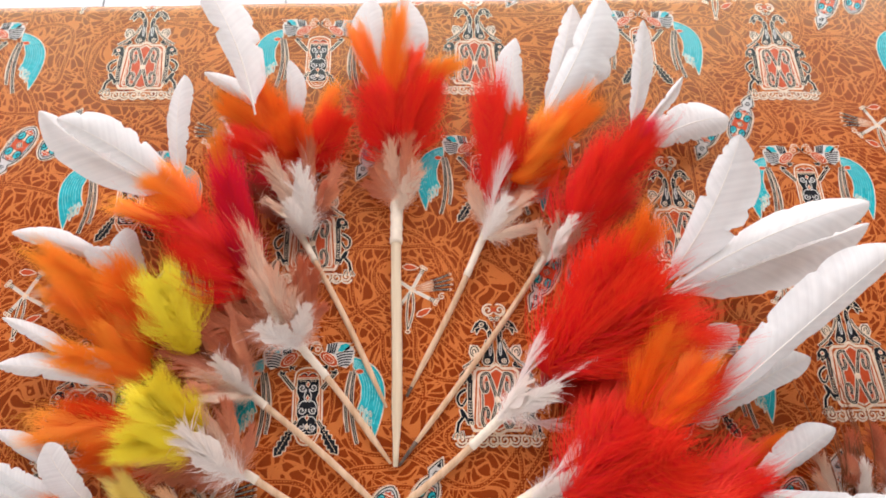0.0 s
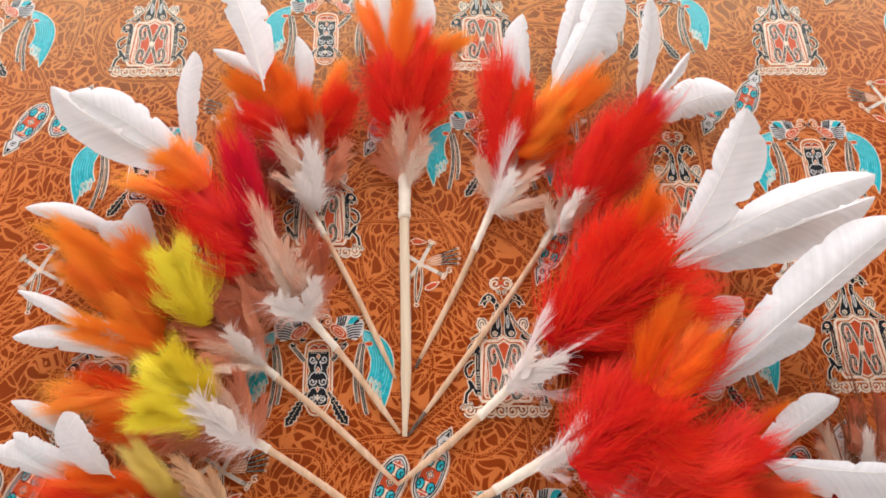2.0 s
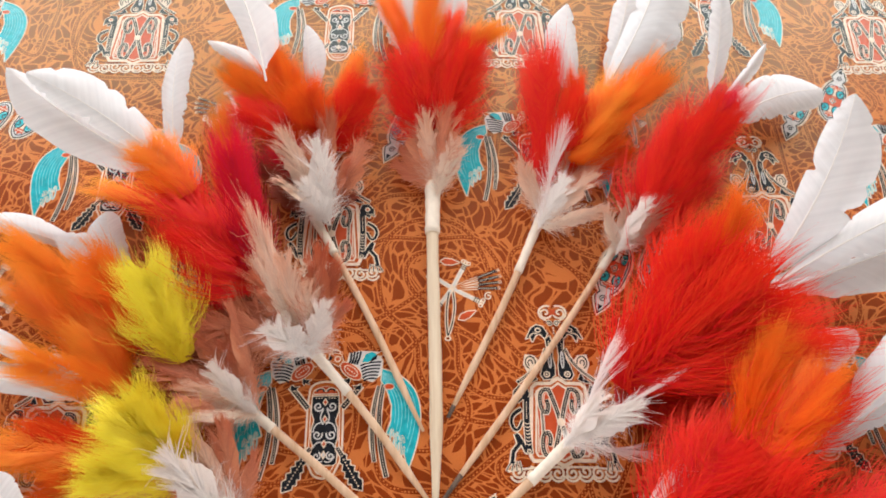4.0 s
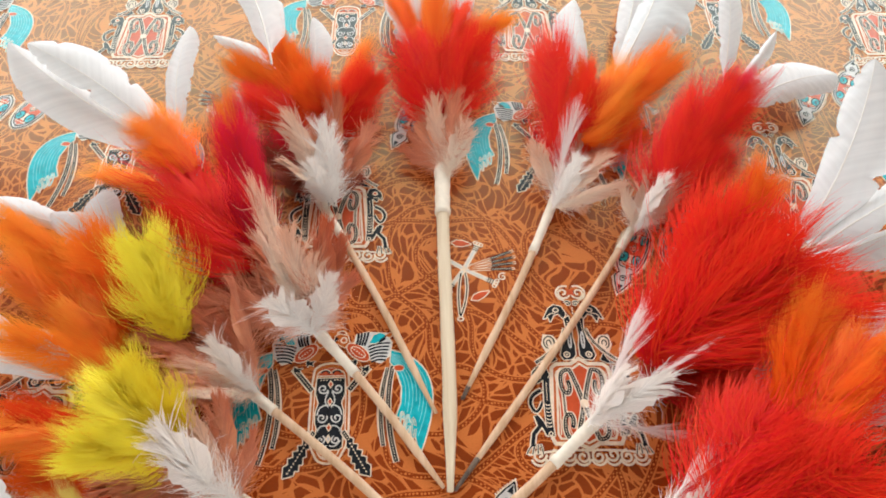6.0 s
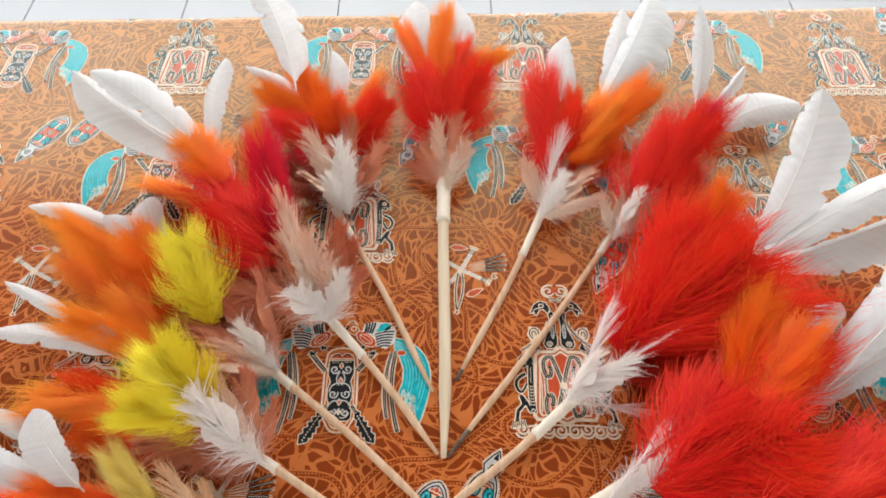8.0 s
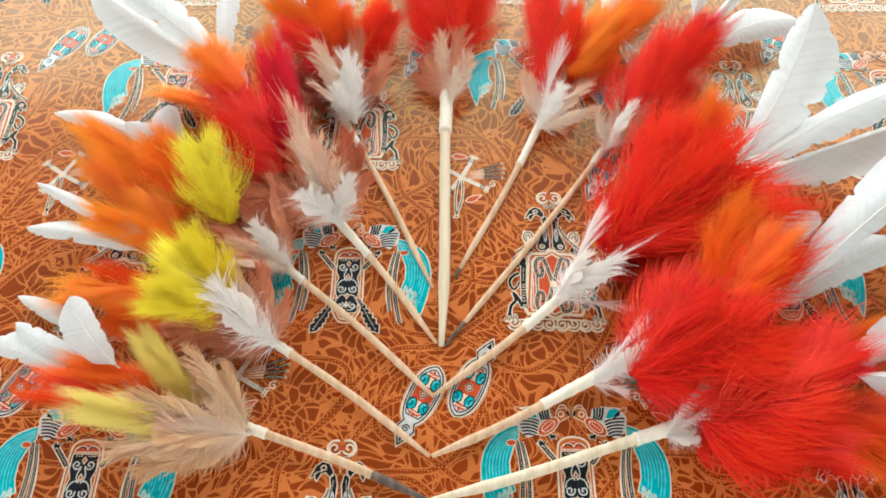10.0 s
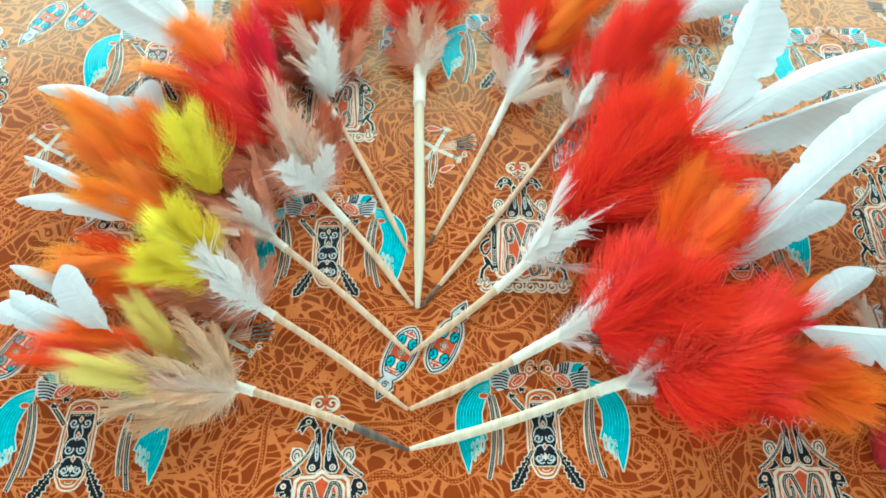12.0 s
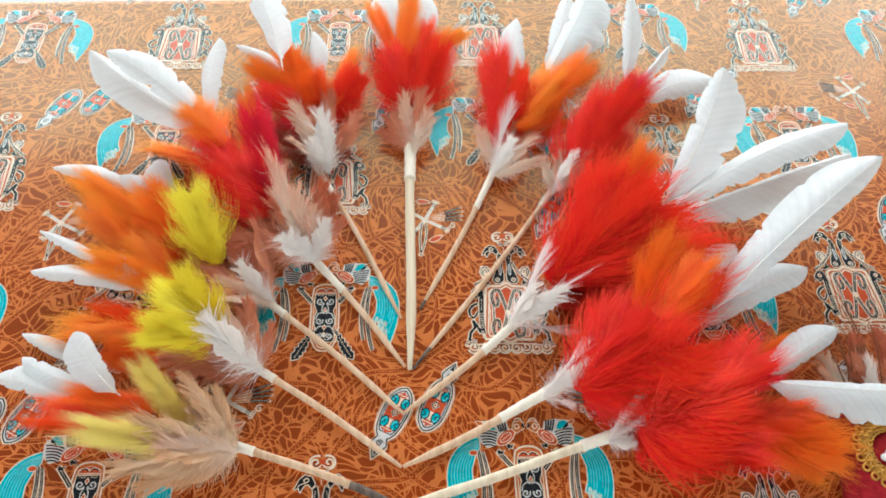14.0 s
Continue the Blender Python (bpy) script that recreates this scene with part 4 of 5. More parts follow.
def vane_mesh(seed, blunt, lean_side):
    """White flight feather of unit length and width: cupped vanes, split and frayed in places, with slanting barbs."""
    rnd = random.Random(seed)
    bm = bmesh.new()
    lay = bm.verts.layers.float.new("barb")
    nv, nu = 96, 7
    splits = [(rnd.uniform(0.25, 0.95), rnd.uniform(0.012, 0.045), rnd.choice((-1, 1)), rnd.uniform(0.10, 0.32)) for _ in range(9)]
    wide, slim = ((0.62, 0.27), (0.56, 0.34), (0.60, 0.28), (0.54, 0.36))[seed - 3]
    for sgn in (-1, 1):
        rows = []
        for j in range(nv + 1):
            s = j / nv
            y = 0.10 + 0.90 * s
            tip = (1 - max(0.0, (s - blunt) / (1 - blunt)) ** 1.9) ** (0.78 if sgn == lean_side else 0.62)
            grow = min(1.0, s / 0.55)
            g0 = min(1.0, s / 0.16)
            root = 0.10 + 0.46 * g0 * g0 * (3 - 2 * g0) + 0.44 * grow * grow * (3 - 2 * grow)
            half = (wide if sgn == lean_side else slim) * tip * root * (1 + 0.05 * noise.noise((s * 4, seed, sgn)) + 0.014 * noise.noise((s * 30, seed, sgn)))
            row = []
            for i in range(nu + 1):
                u = i / nu
                cut = 0.0
                for c, w, sd, deep in splits:
                    if sd == sgn and abs(s - c) < w:
                        cut += (1 - abs(s - c) / w) * max(0, u - 0.35) * deep
                x = sgn * half * u * (1 - cut)
                yy = y + 0.15 * u * half * (1.2 - s) * 0.5 - 0.05 * cut
                z = -0.20 * u * u * half - 0.006 * math.sin(17 * s + 3 * u + seed) * u + 0.007 * noise.noise((s * 26, u * 2, seed)) * u + 0.10 * cut
                v = bm.verts.new((x, min(yy, 1.0 + 0.01 * u), z))
                v[lay] = s - 0.22 * u * half + (2.0 if sgn > 0 else 0)
                row.append(v)
            rows.append(row)
        for r, t in zip(rows, rows[1:]):
            for i in range(nu):
                q = (r[i], r[i + 1], t[i + 1], t[i])
                bm.faces.new(q if sgn > 0 else q[::-1])
    return mesh_of("white_vane", bm, MAT["vane"])


def bent(me, side, up):
    """Bow a feather mesh sideways and upwards along its length."""
    for v in me.vertices:
        s = v.co.y
        v.co.x += side * (s - s * s) * 4
        v.co.z += up * (s - s * s) * 4
    me.shade_smooth()
    return me


BOWS = [(0.16, 0.05), (-0.14, 0.06), (0.10, 0.045), (-0.26, 0.05)]
VANES = [bent(vane_mesh(3 + i, (0.70, 0.76, 0.56, 0.66)[i], (1, -1, 1, -1)[i]), *BOWS[i]) for i in range(4)]
SHAFTS = []
for side, up in BOWS:
    bm = bmesh.new()
    tube(bm, [(0, 0.04 + 0.94 * i / 12, 0.004) for i in range(13)], [0.020 * (1 - 0.85 * i / 12) for i in range(13)], 6)
    for v in bm.verts:
        v.co.z *= 0.22
    SHAFTS.append(bent(mesh_of("shaft", bm, MAT["rachis"]), side, up))


def laid(base, tip, width, turn=0.0, thick=None):
    """The pose that lays a unit feather from base to tip, face up."""
    b, t = Vector(base), Vector(tip)
    y = (t - b)
    ln = y.length
    y.normalize()
    x = y.cross(Vector((0, 0, 1))).normalized()
    z = x.cross(y)
    r = Matrix((x, y, z)).transposed() @ Matrix.Rotation(turn, 3, "Y")
    return Matrix.Translation(b) @ r.to_4x4() @ Matrix.Diagonal((width, ln, thick or (width + ln) / 2, 1))


def under(ob, parent, m):
    ob.parent = parent
    ob.matrix_basis = Matrix.Translation(-parent.location) @ m if parent.type == "EMPTY" else m


def quill_feather(wand, base, tip, width, kind):
    ob = new("white_feather", VANES[kind])
    turn = random.uniform(-0.25, 0.25)
    ln = (Vector(tip) - Vector(base)).length
    under(ob, wand, laid(base, tip, width * 1.2, turn, ln * 0.8))
    sh = new("shaft", SHAFTS[kind])
    sh.parent = ob
    return ob


HACKLED = {"maroon", "cream", "white", "pinkbrown", "pinkwhite", "beige"}


def plume(wand, colour, base, tip, width):
    hack = colour in HACKLED
    pool = WISP if colour == "pinkwhite" else HACKLE if hack else DOWN
    ob = new("hackle_feather" if hack else "plume", random.choice(pool))
    ob.material_slots[0].link = "OBJECT"
    ob.material_slots[0].material = PLUMES[colour]
    under(ob, wand, laid(base, tip, width * (1.5 if hack else 1.1), random.uniform(-0.6, 0.6), (width * 0.9 if hack else width * 0.75)))
    if hack and colour not in ("pinkwhite", "white"):
        # a smaller, more askew feather from the same binding
        b, d = Vector(base), Vector(tip) - Vector(base)
        d = Matrix.Rotation(random.uniform(-0.55, 0.55), 3, "Z") @ d * random.uniform(0.62, 0.9)
        d.z += random.uniform(-0.002, 0.008)
        o2 = new("hackle_feather", random.choice(pool))
        o2.material_slots[0].link = "OBJECT"
        o2.material_slots[0].material = PLUMES[colour]
        under(o2, wand, laid(b, b + d, width * 1.0, random.uniform(-0.9, 0.9), width * 0.8))
    if random.random() < 0.5:
        ob.scale.x *= -1
    return ob


def feather_wand(tip, neck, wrap, radius, label, burnt=0.0):
    """A straight stick tapering to its bare end, with a tape-bound neck that holds the feathers."""
    root = new("feather_wand")
    root.location = (tip[0], tip[1], 0.0)
    tagged(root, label, "feather wand", "feather wands in a fan")
    a, b = Vector(tip) - root.location, Vector(neck) - root.location
    d = b - a
    side = Vector((-d.y, d.x, 0)).normalized()
    cut = 1.0 - wrap

    def run(s0, s1, n, swell=1.0):
        pts, rad = [], []
        for i in range(n + 1):
            s = s0 + (s1 - s0) * i / n
            pts.append(a + d * s + side * 0.0012 * math.sin(5 * s + radius * 900))
            rad.append(radius * swell * min(1.0, 0.42 + 2.9 * s) * (1 + 0.03 * math.sin(31 * s + 400 * radius)))
        return pts, rad

    bm = bmesh.new()
    tube(bm, *run(burnt, 0.985, 22), 10)
    part("stick", bm, MAT["bone"] if radius > 0.0033 else MAT["stick"], root)
    if burnt:
        bm = bmesh.new()
        tube(bm, *run(0.0, burnt, 6, 1.02), 10)
        part("burnt_end", bm, MAT["burnt"], root, "charred black stick end")
    bm = bmesh.new()
    pts, rad = run(cut, 1.06, 16, 1.22)
    rad = [r * (1.0 + 0.35 * (i / 16) ** 2 + 0.05 * math.sin(i * 2.1)) for i, r in enumerate(rad)]
    tube(bm, pts, rad, 12)
    part("tape_wrap", bm, MAT["tape"], root, "cream tape wound round the neck")
    return root


# ---- the fan of feather wands ----
wand = feather_wand((-0.000, -0.000, 0.003), (0.003, 0.218, 0.008), 0.190, 0.0041, "pale wooden wand with red and orange plumes and pointed end")
quill_feather(wand, (-0.004, 0.309, 0.020), (-0.023, 0.411, 0.030), 0.030, 1)
quill_feather(wand, (0.003, 0.309, 0.020), (0.007, 0.413, 0.032), 0.030, 2)
plume(wand, "red", (0.003, 0.251, 0.012), (-0.027, 0.314, 0.034), 0.050)
plume(wand, "red", (0.005, 0.251, 0.012), (0.033, 0.315, 0.034), 0.051)
plume(wand, "red", (0.003, 0.261, 0.010), (0.002, 0.314, 0.026), 0.054)
plume(wand, "orange", (-0.006, 0.303, 0.024), (-0.037, 0.377, 0.030), 0.029)
plume(wand, "orange", (-0.001, 0.305, 0.026), (0.001, 0.390, 0.040), 0.026)
plume(wand, "orange", (0.008, 0.311, 0.026), (0.055, 0.343, 0.032), 0.026)
plume(wand, "redorange", (0.001, 0.292, 0.024), (0.022, 0.350, 0.034), 0.030)
plume(wand, "pinkbrown", (0.003, 0.210, 0.008), (-0.021, 0.259, 0.020), 0.026)
plume(wand, "cream", (0.003, 0.209, 0.010), (-0.004, 0.258, 0.026), 0.024)
plume(wand, "pinkbrown", (0.005, 0.209, 0.010), (0.019, 0.263, 0.026), 0.030)
plume(wand, "pinkbrown", (0.005, 0.210, 0.008), (-0.022, 0.233, 0.010), 0.019)
plume(wand, "cream", (0.004, 0.203, 0.012), (0.012, 0.243, 0.022), 0.021)

wand = feather_wand((-0.005, 0.044, 0.002), (-0.077, 0.186, 0.006), 0.170, 0.0023, "thin wooden wand with orange and red plumes and grey-white hackles")
quill_feather(wand, (-0.112, 0.269, 0.045), (-0.168, 0.405, 0.060), 0.035, 0)
quill_feather(wand, (-0.113, 0.300, 0.010), (-0.169, 0.340, 0.014), 0.019, 2)
quill_feather(wand, (-0.087, 0.271, 0.020), (-0.092, 0.342, 0.030), 0.016, 2)
plume(wand, "orange", (-0.078, 0.249, 0.012), (-0.145, 0.303, 0.022), 0.036)
plume(wand, "orange", (-0.081, 0.250, 0.014), (-0.115, 0.317, 0.030), 0.037)
plume(wand, "orange", (-0.074, 0.253, 0.014), (-0.050, 0.315, 0.026), 0.029)
plume(wand, "red", (-0.081, 0.244, 0.010), (-0.134, 0.269, 0.024), 0.043)
plume(wand, "red", (-0.073, 0.243, 0.012), (-0.045, 0.287, 0.026), 0.040)
plume(wand, "redorange", (-0.078, 0.247, 0.014), (-0.091, 0.282, 0.034), 0.043)
plume(wand, "pinkbrown", (-0.069, 0.192, 0.008), (-0.041, 0.234, 0.020), 0.028)
plume(wand, "pinkbrown", (-0.071, 0.197, 0.010), (-0.074, 0.256, 0.030), 0.021)
plume(wand, "cream", (-0.069, 0.186, 0.010), (-0.102, 0.240, 0.026), 0.030)
plume(wand, "white", (-0.068, 0.180, 0.012), (-0.077, 0.232, 0.030), 0.032)
plume(wand, "white", (-0.069, 0.180, 0.012), (-0.089, 0.205, 0.020), 0.027)
plume(wand, "crimson", (-0.080, 0.214, 0.006), (-0.111, 0.243, 0.012), 0.042)
plume(wand, "maroon", (-0.074, 0.198, 0.006), (-0.119, 0.232, 0.012), 0.028)
plume(wand, "maroon", (-0.074, 0.193, 0.006), (-0.106, 0.206, 0.012), 0.023)
plume(wand, "maroon", (-0.070, 0.198, 0.006), (-0.051, 0.216, 0.012), 0.019)

wand = feather_wand((-0.002, 0.003, 0.002), (-0.081, 0.102, 0.006), 0.360, 0.0025, "wooden wand with crimson plume, orange fluff and long white feathers")
quill_feather(wand, (-0.163, 0.205, 0.032), (-0.264, 0.253, 0.084), 0.027, 3)
quill_feather(wand, (-0.160, 0.198, 0.036), (-0.243, 0.239, 0.096), 0.027, 0)
quill_feather(wand, (-0.167, 0.212, 0.036), (-0.175, 0.315, 0.044), 0.021, 1)
plume(wand, "red", (-0.110, 0.131, 0.014), (-0.187, 0.205, 0.040), 0.065)
plume(wand, "crimson", (-0.107, 0.135, 0.018), (-0.135, 0.230, 0.036), 0.042)
plume(wand, "orange", (-0.154, 0.189, 0.040), (-0.184, 0.213, 0.056), 0.051)
plume(wand, "orange", (-0.156, 0.187, 0.010), (-0.228, 0.207, 0.012), 0.027)
plume(wand, "orange", (-0.119, 0.177, 0.008), (-0.155, 0.272, 0.014), 0.033)
plume(wand, "red", (-0.119, 0.150, 0.016), (-0.159, 0.169, 0.040), 0.056)
plume(wand, "crimson", (-0.097, 0.111, 0.006), (-0.147, 0.151, 0.012), 0.040)
plume(wand, "maroon", (-0.085, 0.101, 0.006), (-0.134, 0.139, 0.014), 0.026)
plume(wand, "maroon", (-0.084, 0.096, 0.008), (-0.124, 0.111, 0.020), 0.026)
plume(wand, "maroon", (-0.087, 0.101, 0.006), (-0.115, 0.154, 0.016), 0.026)
plume(wand, "cream", (-0.076, 0.086, 0.014), (-0.115, 0.169, 0.040), 0.026)
plume(wand, "pinkbrown", (-0.076, 0.086, 0.014), (-0.073, 0.146, 0.036), 0.030)
plume(wand, "cream", (-0.079, 0.095, 0.014), (-0.088, 0.143, 0.036), 0.030)
plume(wand, "pinkbrown", (-0.077, 0.091, 0.010), (-0.126, 0.120, 0.022), 0.037)
plume(wand, "white", (-0.074, 0.086, 0.014), (-0.092, 0.108, 0.030), 0.034)
plume(wand, "pinkbrown", (-0.082, 0.095, 0.012), (-0.116, 0.140, 0.030), 0.030)
plume(wand, "white", (-0.074, 0.086, 0.014), (-0.068, 0.117, 0.028), 0.026)
plume(wand, "pinkbrown", (-0.080, 0.094, 0.010), (-0.136, 0.104, 0.020), 0.036)
plume(wand, "pinkbrown", (-0.078, 0.096, 0.012), (-0.060, 0.140, 0.028), 0.026)

wand = feather_wand((-0.003, -0.034, 0.002), (-0.112, 0.059, 0.007), 0.150, 0.0025, "wooden wand with a yellow plume and orange tufts over white feathers")
quill_feather(wand, (-0.223, 0.159, 0.012), (-0.305, 0.185, 0.014), 0.017, 2)
quill_feather(wand, (-0.189, 0.139, 0.020), (-0.210, 0.181, 0.030), 0.020, 1)
quill_feather(wand, (-0.208, 0.125, 0.016), (-0.238, 0.164, 0.030), 0.021, 0)
plume(wand, "yellow", (-0.149, 0.083, 0.020), (-0.177, 0.137, 0.044), 0.053)
plume(wand, "orange", (-0.181, 0.109, 0.014), (-0.272, 0.160, 0.026), 0.032)
plume(wand, "orange", (-0.175, 0.108, 0.018), (-0.217, 0.148, 0.034), 0.038)
plume(wand, "redorange", (-0.176, 0.097, 0.010), (-0.222, 0.119, 0.020), 0.038)
plume(wand, "orange", (-0.187, 0.079, 0.010), (-0.221, 0.114, 0.016), 0.042)
plume(wand, "pinkbrown", (-0.104, 0.056, 0.012), (-0.146, 0.110, 0.026), 0.028)
plume(wand, "cream", (-0.102, 0.052, 0.012), (-0.147, 0.065, 0.020), 0.023)
plume(wand, "pinkbrown", (-0.105, 0.055, 0.010), (-0.171, 0.077, 0.020), 0.033)
plume(wand, "white", (-0.102, 0.052, 0.014), (-0.132, 0.075, 0.024), 0.023)
plume(wand, "pinkbrown", (-0.109, 0.061, 0.010), (-0.127, 0.097, 0.022), 0.021)
plume(wand, "maroon", (-0.110, 0.062, 0.005), (-0.159, 0.097, 0.010), 0.026)
plume(wand, "pinkbrown", (-0.112, 0.066, 0.010), (-0.152, 0.118, 0.022), 0.038)
plume(wand, "pinkbrown", (-0.118, 0.052, 0.008), (-0.168, 0.046, 0.016), 0.036)
plume(wand, "orange", (-0.200, 0.086, 0.012), (-0.262, 0.140, 0.022), 0.036)

wand = feather_wand((-0.005, -0.072, 0.002), (-0.119, 0.006, 0.007), 0.180, 0.0026, "wooden wand with a bright yellow plume and thick tape-wrapped neck")
quill_feather(wand, (-0.219, 0.069, 0.020), (-0.290, 0.110, 0.028), 0.013, 2)
quill_feather(wand, (-0.201, 0.057, 0.018), (-0.289, 0.075, 0.024), 0.019, 0)
quill_feather(wand, (-0.202, 0.068, 0.022), (-0.225, 0.084, 0.030), 0.013, 1)
plume(wand, "yellow", (-0.137, 0.020, 0.024), (-0.171, 0.058, 0.046), 0.047)
plume(wand, "yellow", (-0.141, 0.017, 0.022), (-0.188, 0.017, 0.044), 0.039)
plume(wand, "yellow", (-0.138, 0.018, 0.026), (-0.185, 0.039, 0.050), 0.035)
plume(wand, "orange", (-0.179, 0.069, 0.016), (-0.243, 0.082, 0.030), 0.033)
plume(wand, "orange", (-0.184, 0.070, 0.014), (-0.214, 0.106, 0.020), 0.037)
plume(wand, "orange", (-0.170, 0.036, 0.008), (-0.256, 0.028, 0.012), 0.046)
plume(wand, "redorange", (-0.170, 0.026, 0.006), (-0.238, 0.044, 0.010), 0.042)
plume(wand, "pinkbrown", (-0.120, 0.004, 0.008), (-0.176, -0.006, 0.016), 0.040)
plume(wand, "redorange", (-0.165, 0.000, 0.006), (-0.222, 0.012, 0.012), 0.034)
plume(wand, "pinkbrown", (-0.107, -0.004, 0.014), (-0.168, 0.028, 0.030), 0.036)
plume(wand, "white", (-0.102, -0.009, 0.018), (-0.150, 0.018, 0.034), 0.035)
plume(wand, "pinkbrown", (-0.108, -0.004, 0.012), (-0.123, 0.043, 0.026), 0.022)
plume(wand, "cream", (-0.106, -0.006, 0.012), (-0.140, 0.038, 0.026), 0.024)
plume(wand, "pinkbrown", (-0.113, -0.006, 0.008), (-0.147, -0.007, 0.014), 0.028)
plume(wand, "maroon", (-0.111, -0.003, 0.005), (-0.161, -0.005, 0.008), 0.028)

wand = feather_wand((-0.004, -0.099, 0.002), (-0.127, -0.054, 0.007), 0.160, 0.0028, "wooden wand with a blackened end, lemon plumes and beige fluff", burnt=0.30)
quill_feather(wand, (-0.198, -0.028, 0.024), (-0.238, 0.017, 0.036), 0.021, 1)
quill_feather(wand, (-0.230, -0.005, 0.014), (-0.291, 0.031, 0.006), 0.014, 2)
quill_feather(wand, (-0.213, -0.019, 0.018), (-0.279, 0.006, 0.018), 0.016, 3)
quill_feather(wand, (-0.231, -0.032, 0.014), (-0.296, -0.007, 0.014), 0.019, 0)
plume(wand, "lemon", (-0.150, -0.062, 0.022), (-0.221, -0.052, 0.034), 0.028)
plume(wand, "lemon", (-0.149, -0.048, 0.020), (-0.189, -0.009, 0.034), 0.025)
plume(wand, "redorange", (-0.171, -0.043, 0.014), (-0.257, -0.039, 0.020), 0.035)
plume(wand, "orange", (-0.176, -0.032, 0.016), (-0.238, -0.025, 0.022), 0.023)
plume(wand, "beige", (-0.115, -0.065, 0.016), (-0.180, -0.047, 0.030), 0.030)
plume(wand, "beige", (-0.116, -0.064, 0.014), (-0.191, -0.076, 0.020), 0.034)
plume(wand, "beige", (-0.116, -0.063, 0.012), (-0.176, -0.084, 0.014), 0.026)
plume(wand, "beige", (-0.118, -0.060, 0.014), (-0.158, -0.020, 0.028), 0.025)
plume(wand, "beige", (-0.118, -0.059, 0.012), (-0.135, -0.024, 0.024), 0.018)
plume(wand, "cream", (-0.115, -0.065, 0.018), (-0.162, -0.064, 0.030), 0.030)
plume(wand, "beige", (-0.118, -0.063, 0.010), (-0.153, -0.082, 0.012), 0.027)

wand = feather_wand((0.010, 0.051, 0.002), (0.083, 0.201, 0.006), 0.350, 0.0024, "thin wooden wand with red plume, orange tuft and white feathers", burnt=0.05)
quill_feather(wand, (0.119, 0.272, 0.016), (0.187, 0.405, 0.045), 0.037, 0)
quill_feather(wand, (0.116, 0.274, 0.012), (0.111, 0.376, 0.020), 0.023, 3)
quill_feather(wand, (0.133, 0.289, 0.016), (0.192, 0.341, 0.030), 0.027, 1)
quill_feather(wand, (0.129, 0.291, 0.012), (0.168, 0.416, 0.020), 0.030, 2)
plume(wand, "red", (0.079, 0.207, 0.014), (0.084, 0.319, 0.030), 0.038)
plume(wand, "orange", (0.099, 0.231, 0.014), (0.168, 0.300, 0.030), 0.045)
plume(wand, "orange", (0.097, 0.230, 0.016), (0.139, 0.283, 0.034), 0.039)
plume(wand, "red", (0.086, 0.215, 0.014), (0.110, 0.274, 0.030), 0.039)
plume(wand, "redorange", (0.097, 0.226, 0.014), (0.106, 0.295, 0.028), 0.024)
plume(wand, "redorange", (0.097, 0.220, 0.010), (0.141, 0.241, 0.016), 0.034)
plume(wand, "pinkwhite", (0.073, 0.177, 0.012), (0.087, 0.244, 0.030), 0.024)
plume(wand, "cream", (0.073, 0.178, 0.010), (0.116, 0.209, 0.020), 0.026)
plume(wand, "cream", (0.075, 0.191, 0.010), (0.065, 0.223, 0.020), 0.022)
plume(wand, "pinkbrown", (0.081, 0.197, 0.008), (0.140, 0.247, 0.014), 0.029)
plume(wand, "white", (0.073, 0.177, 0.012), (0.097, 0.206, 0.022), 0.023)

wand = feather_wand((0.004, -0.000, 0.002), (0.131, 0.171, 0.006), 0.130, 0.0023, "wooden wand with a burnt tip, red plumes and slim white feathers", burnt=0.10)
quill_feather(wand, (0.200, 0.266, 0.030), (0.215, 0.361, 0.064), 0.020, 2)
quill_feather(wand, (0.210, 0.273, 0.018), (0.257, 0.327, 0.030), 0.009, 0)
quill_feather(wand, (0.215, 0.259, 0.014), (0.295, 0.290, 0.022), 0.037, 1)
plume(wand, "red", (0.143, 0.173, 0.014), (0.209, 0.272, 0.034), 0.058)
plume(wand, "crimson", (0.189, 0.239, 0.020), (0.219, 0.278, 0.034), 0.030)
plume(wand, "red", (0.145, 0.178, 0.014), (0.179, 0.250, 0.034), 0.048)
plume(wand, "darkred", (0.142, 0.176, 0.008), (0.197, 0.215, 0.014), 0.048)
plume(wand, "darkred", (0.146, 0.166, 0.008), (0.164, 0.220, 0.014), 0.043)
plume(wand, "cream", (0.125, 0.159, 0.010), (0.161, 0.191, 0.022), 0.022)
plume(wand, "cream", (0.125, 0.159, 0.010), (0.136, 0.193, 0.022), 0.021)
plume(wand, "white", (0.124, 0.157, 0.012), (0.148, 0.187, 0.026), 0.020)

wand = feather_wand((-0.003, -0.034, 0.002), (0.092, 0.042, 0.007), 0.380, 0.0028, "wooden wand with a broad red plume and long white goose feathers")
quill_feather(wand, (0.206, 0.125, 0.025), (0.263, 0.228, 0.094), 0.037, 0)
quill_feather(wand, (0.205, 0.118, 0.030), (0.358, 0.177, 0.082), 0.034, 1)
quill_feather(wand, (0.208, 0.120, 0.022), (0.379, 0.175, 0.047), 0.028, 2)
quill_feather(wand, (0.209, 0.124, 0.014), (0.296, 0.133, 0.016), 0.023, 3)
quill_feather(wand, (0.228, 0.137, 0.018), (0.264, 0.177, 0.018), 0.019, 1)
plume(wand, "red", (0.114, 0.064, 0.020), (0.179, 0.153, 0.050), 0.074)
plume(wand, "red", (0.117, 0.069, 0.018), (0.237, 0.098, 0.044), 0.065)
plume(wand, "red", (0.114, 0.064, 0.022), (0.206, 0.124, 0.052), 0.078)
plume(wand, "orange", (0.174, 0.133, 0.032), (0.207, 0.188, 0.038), 0.042)
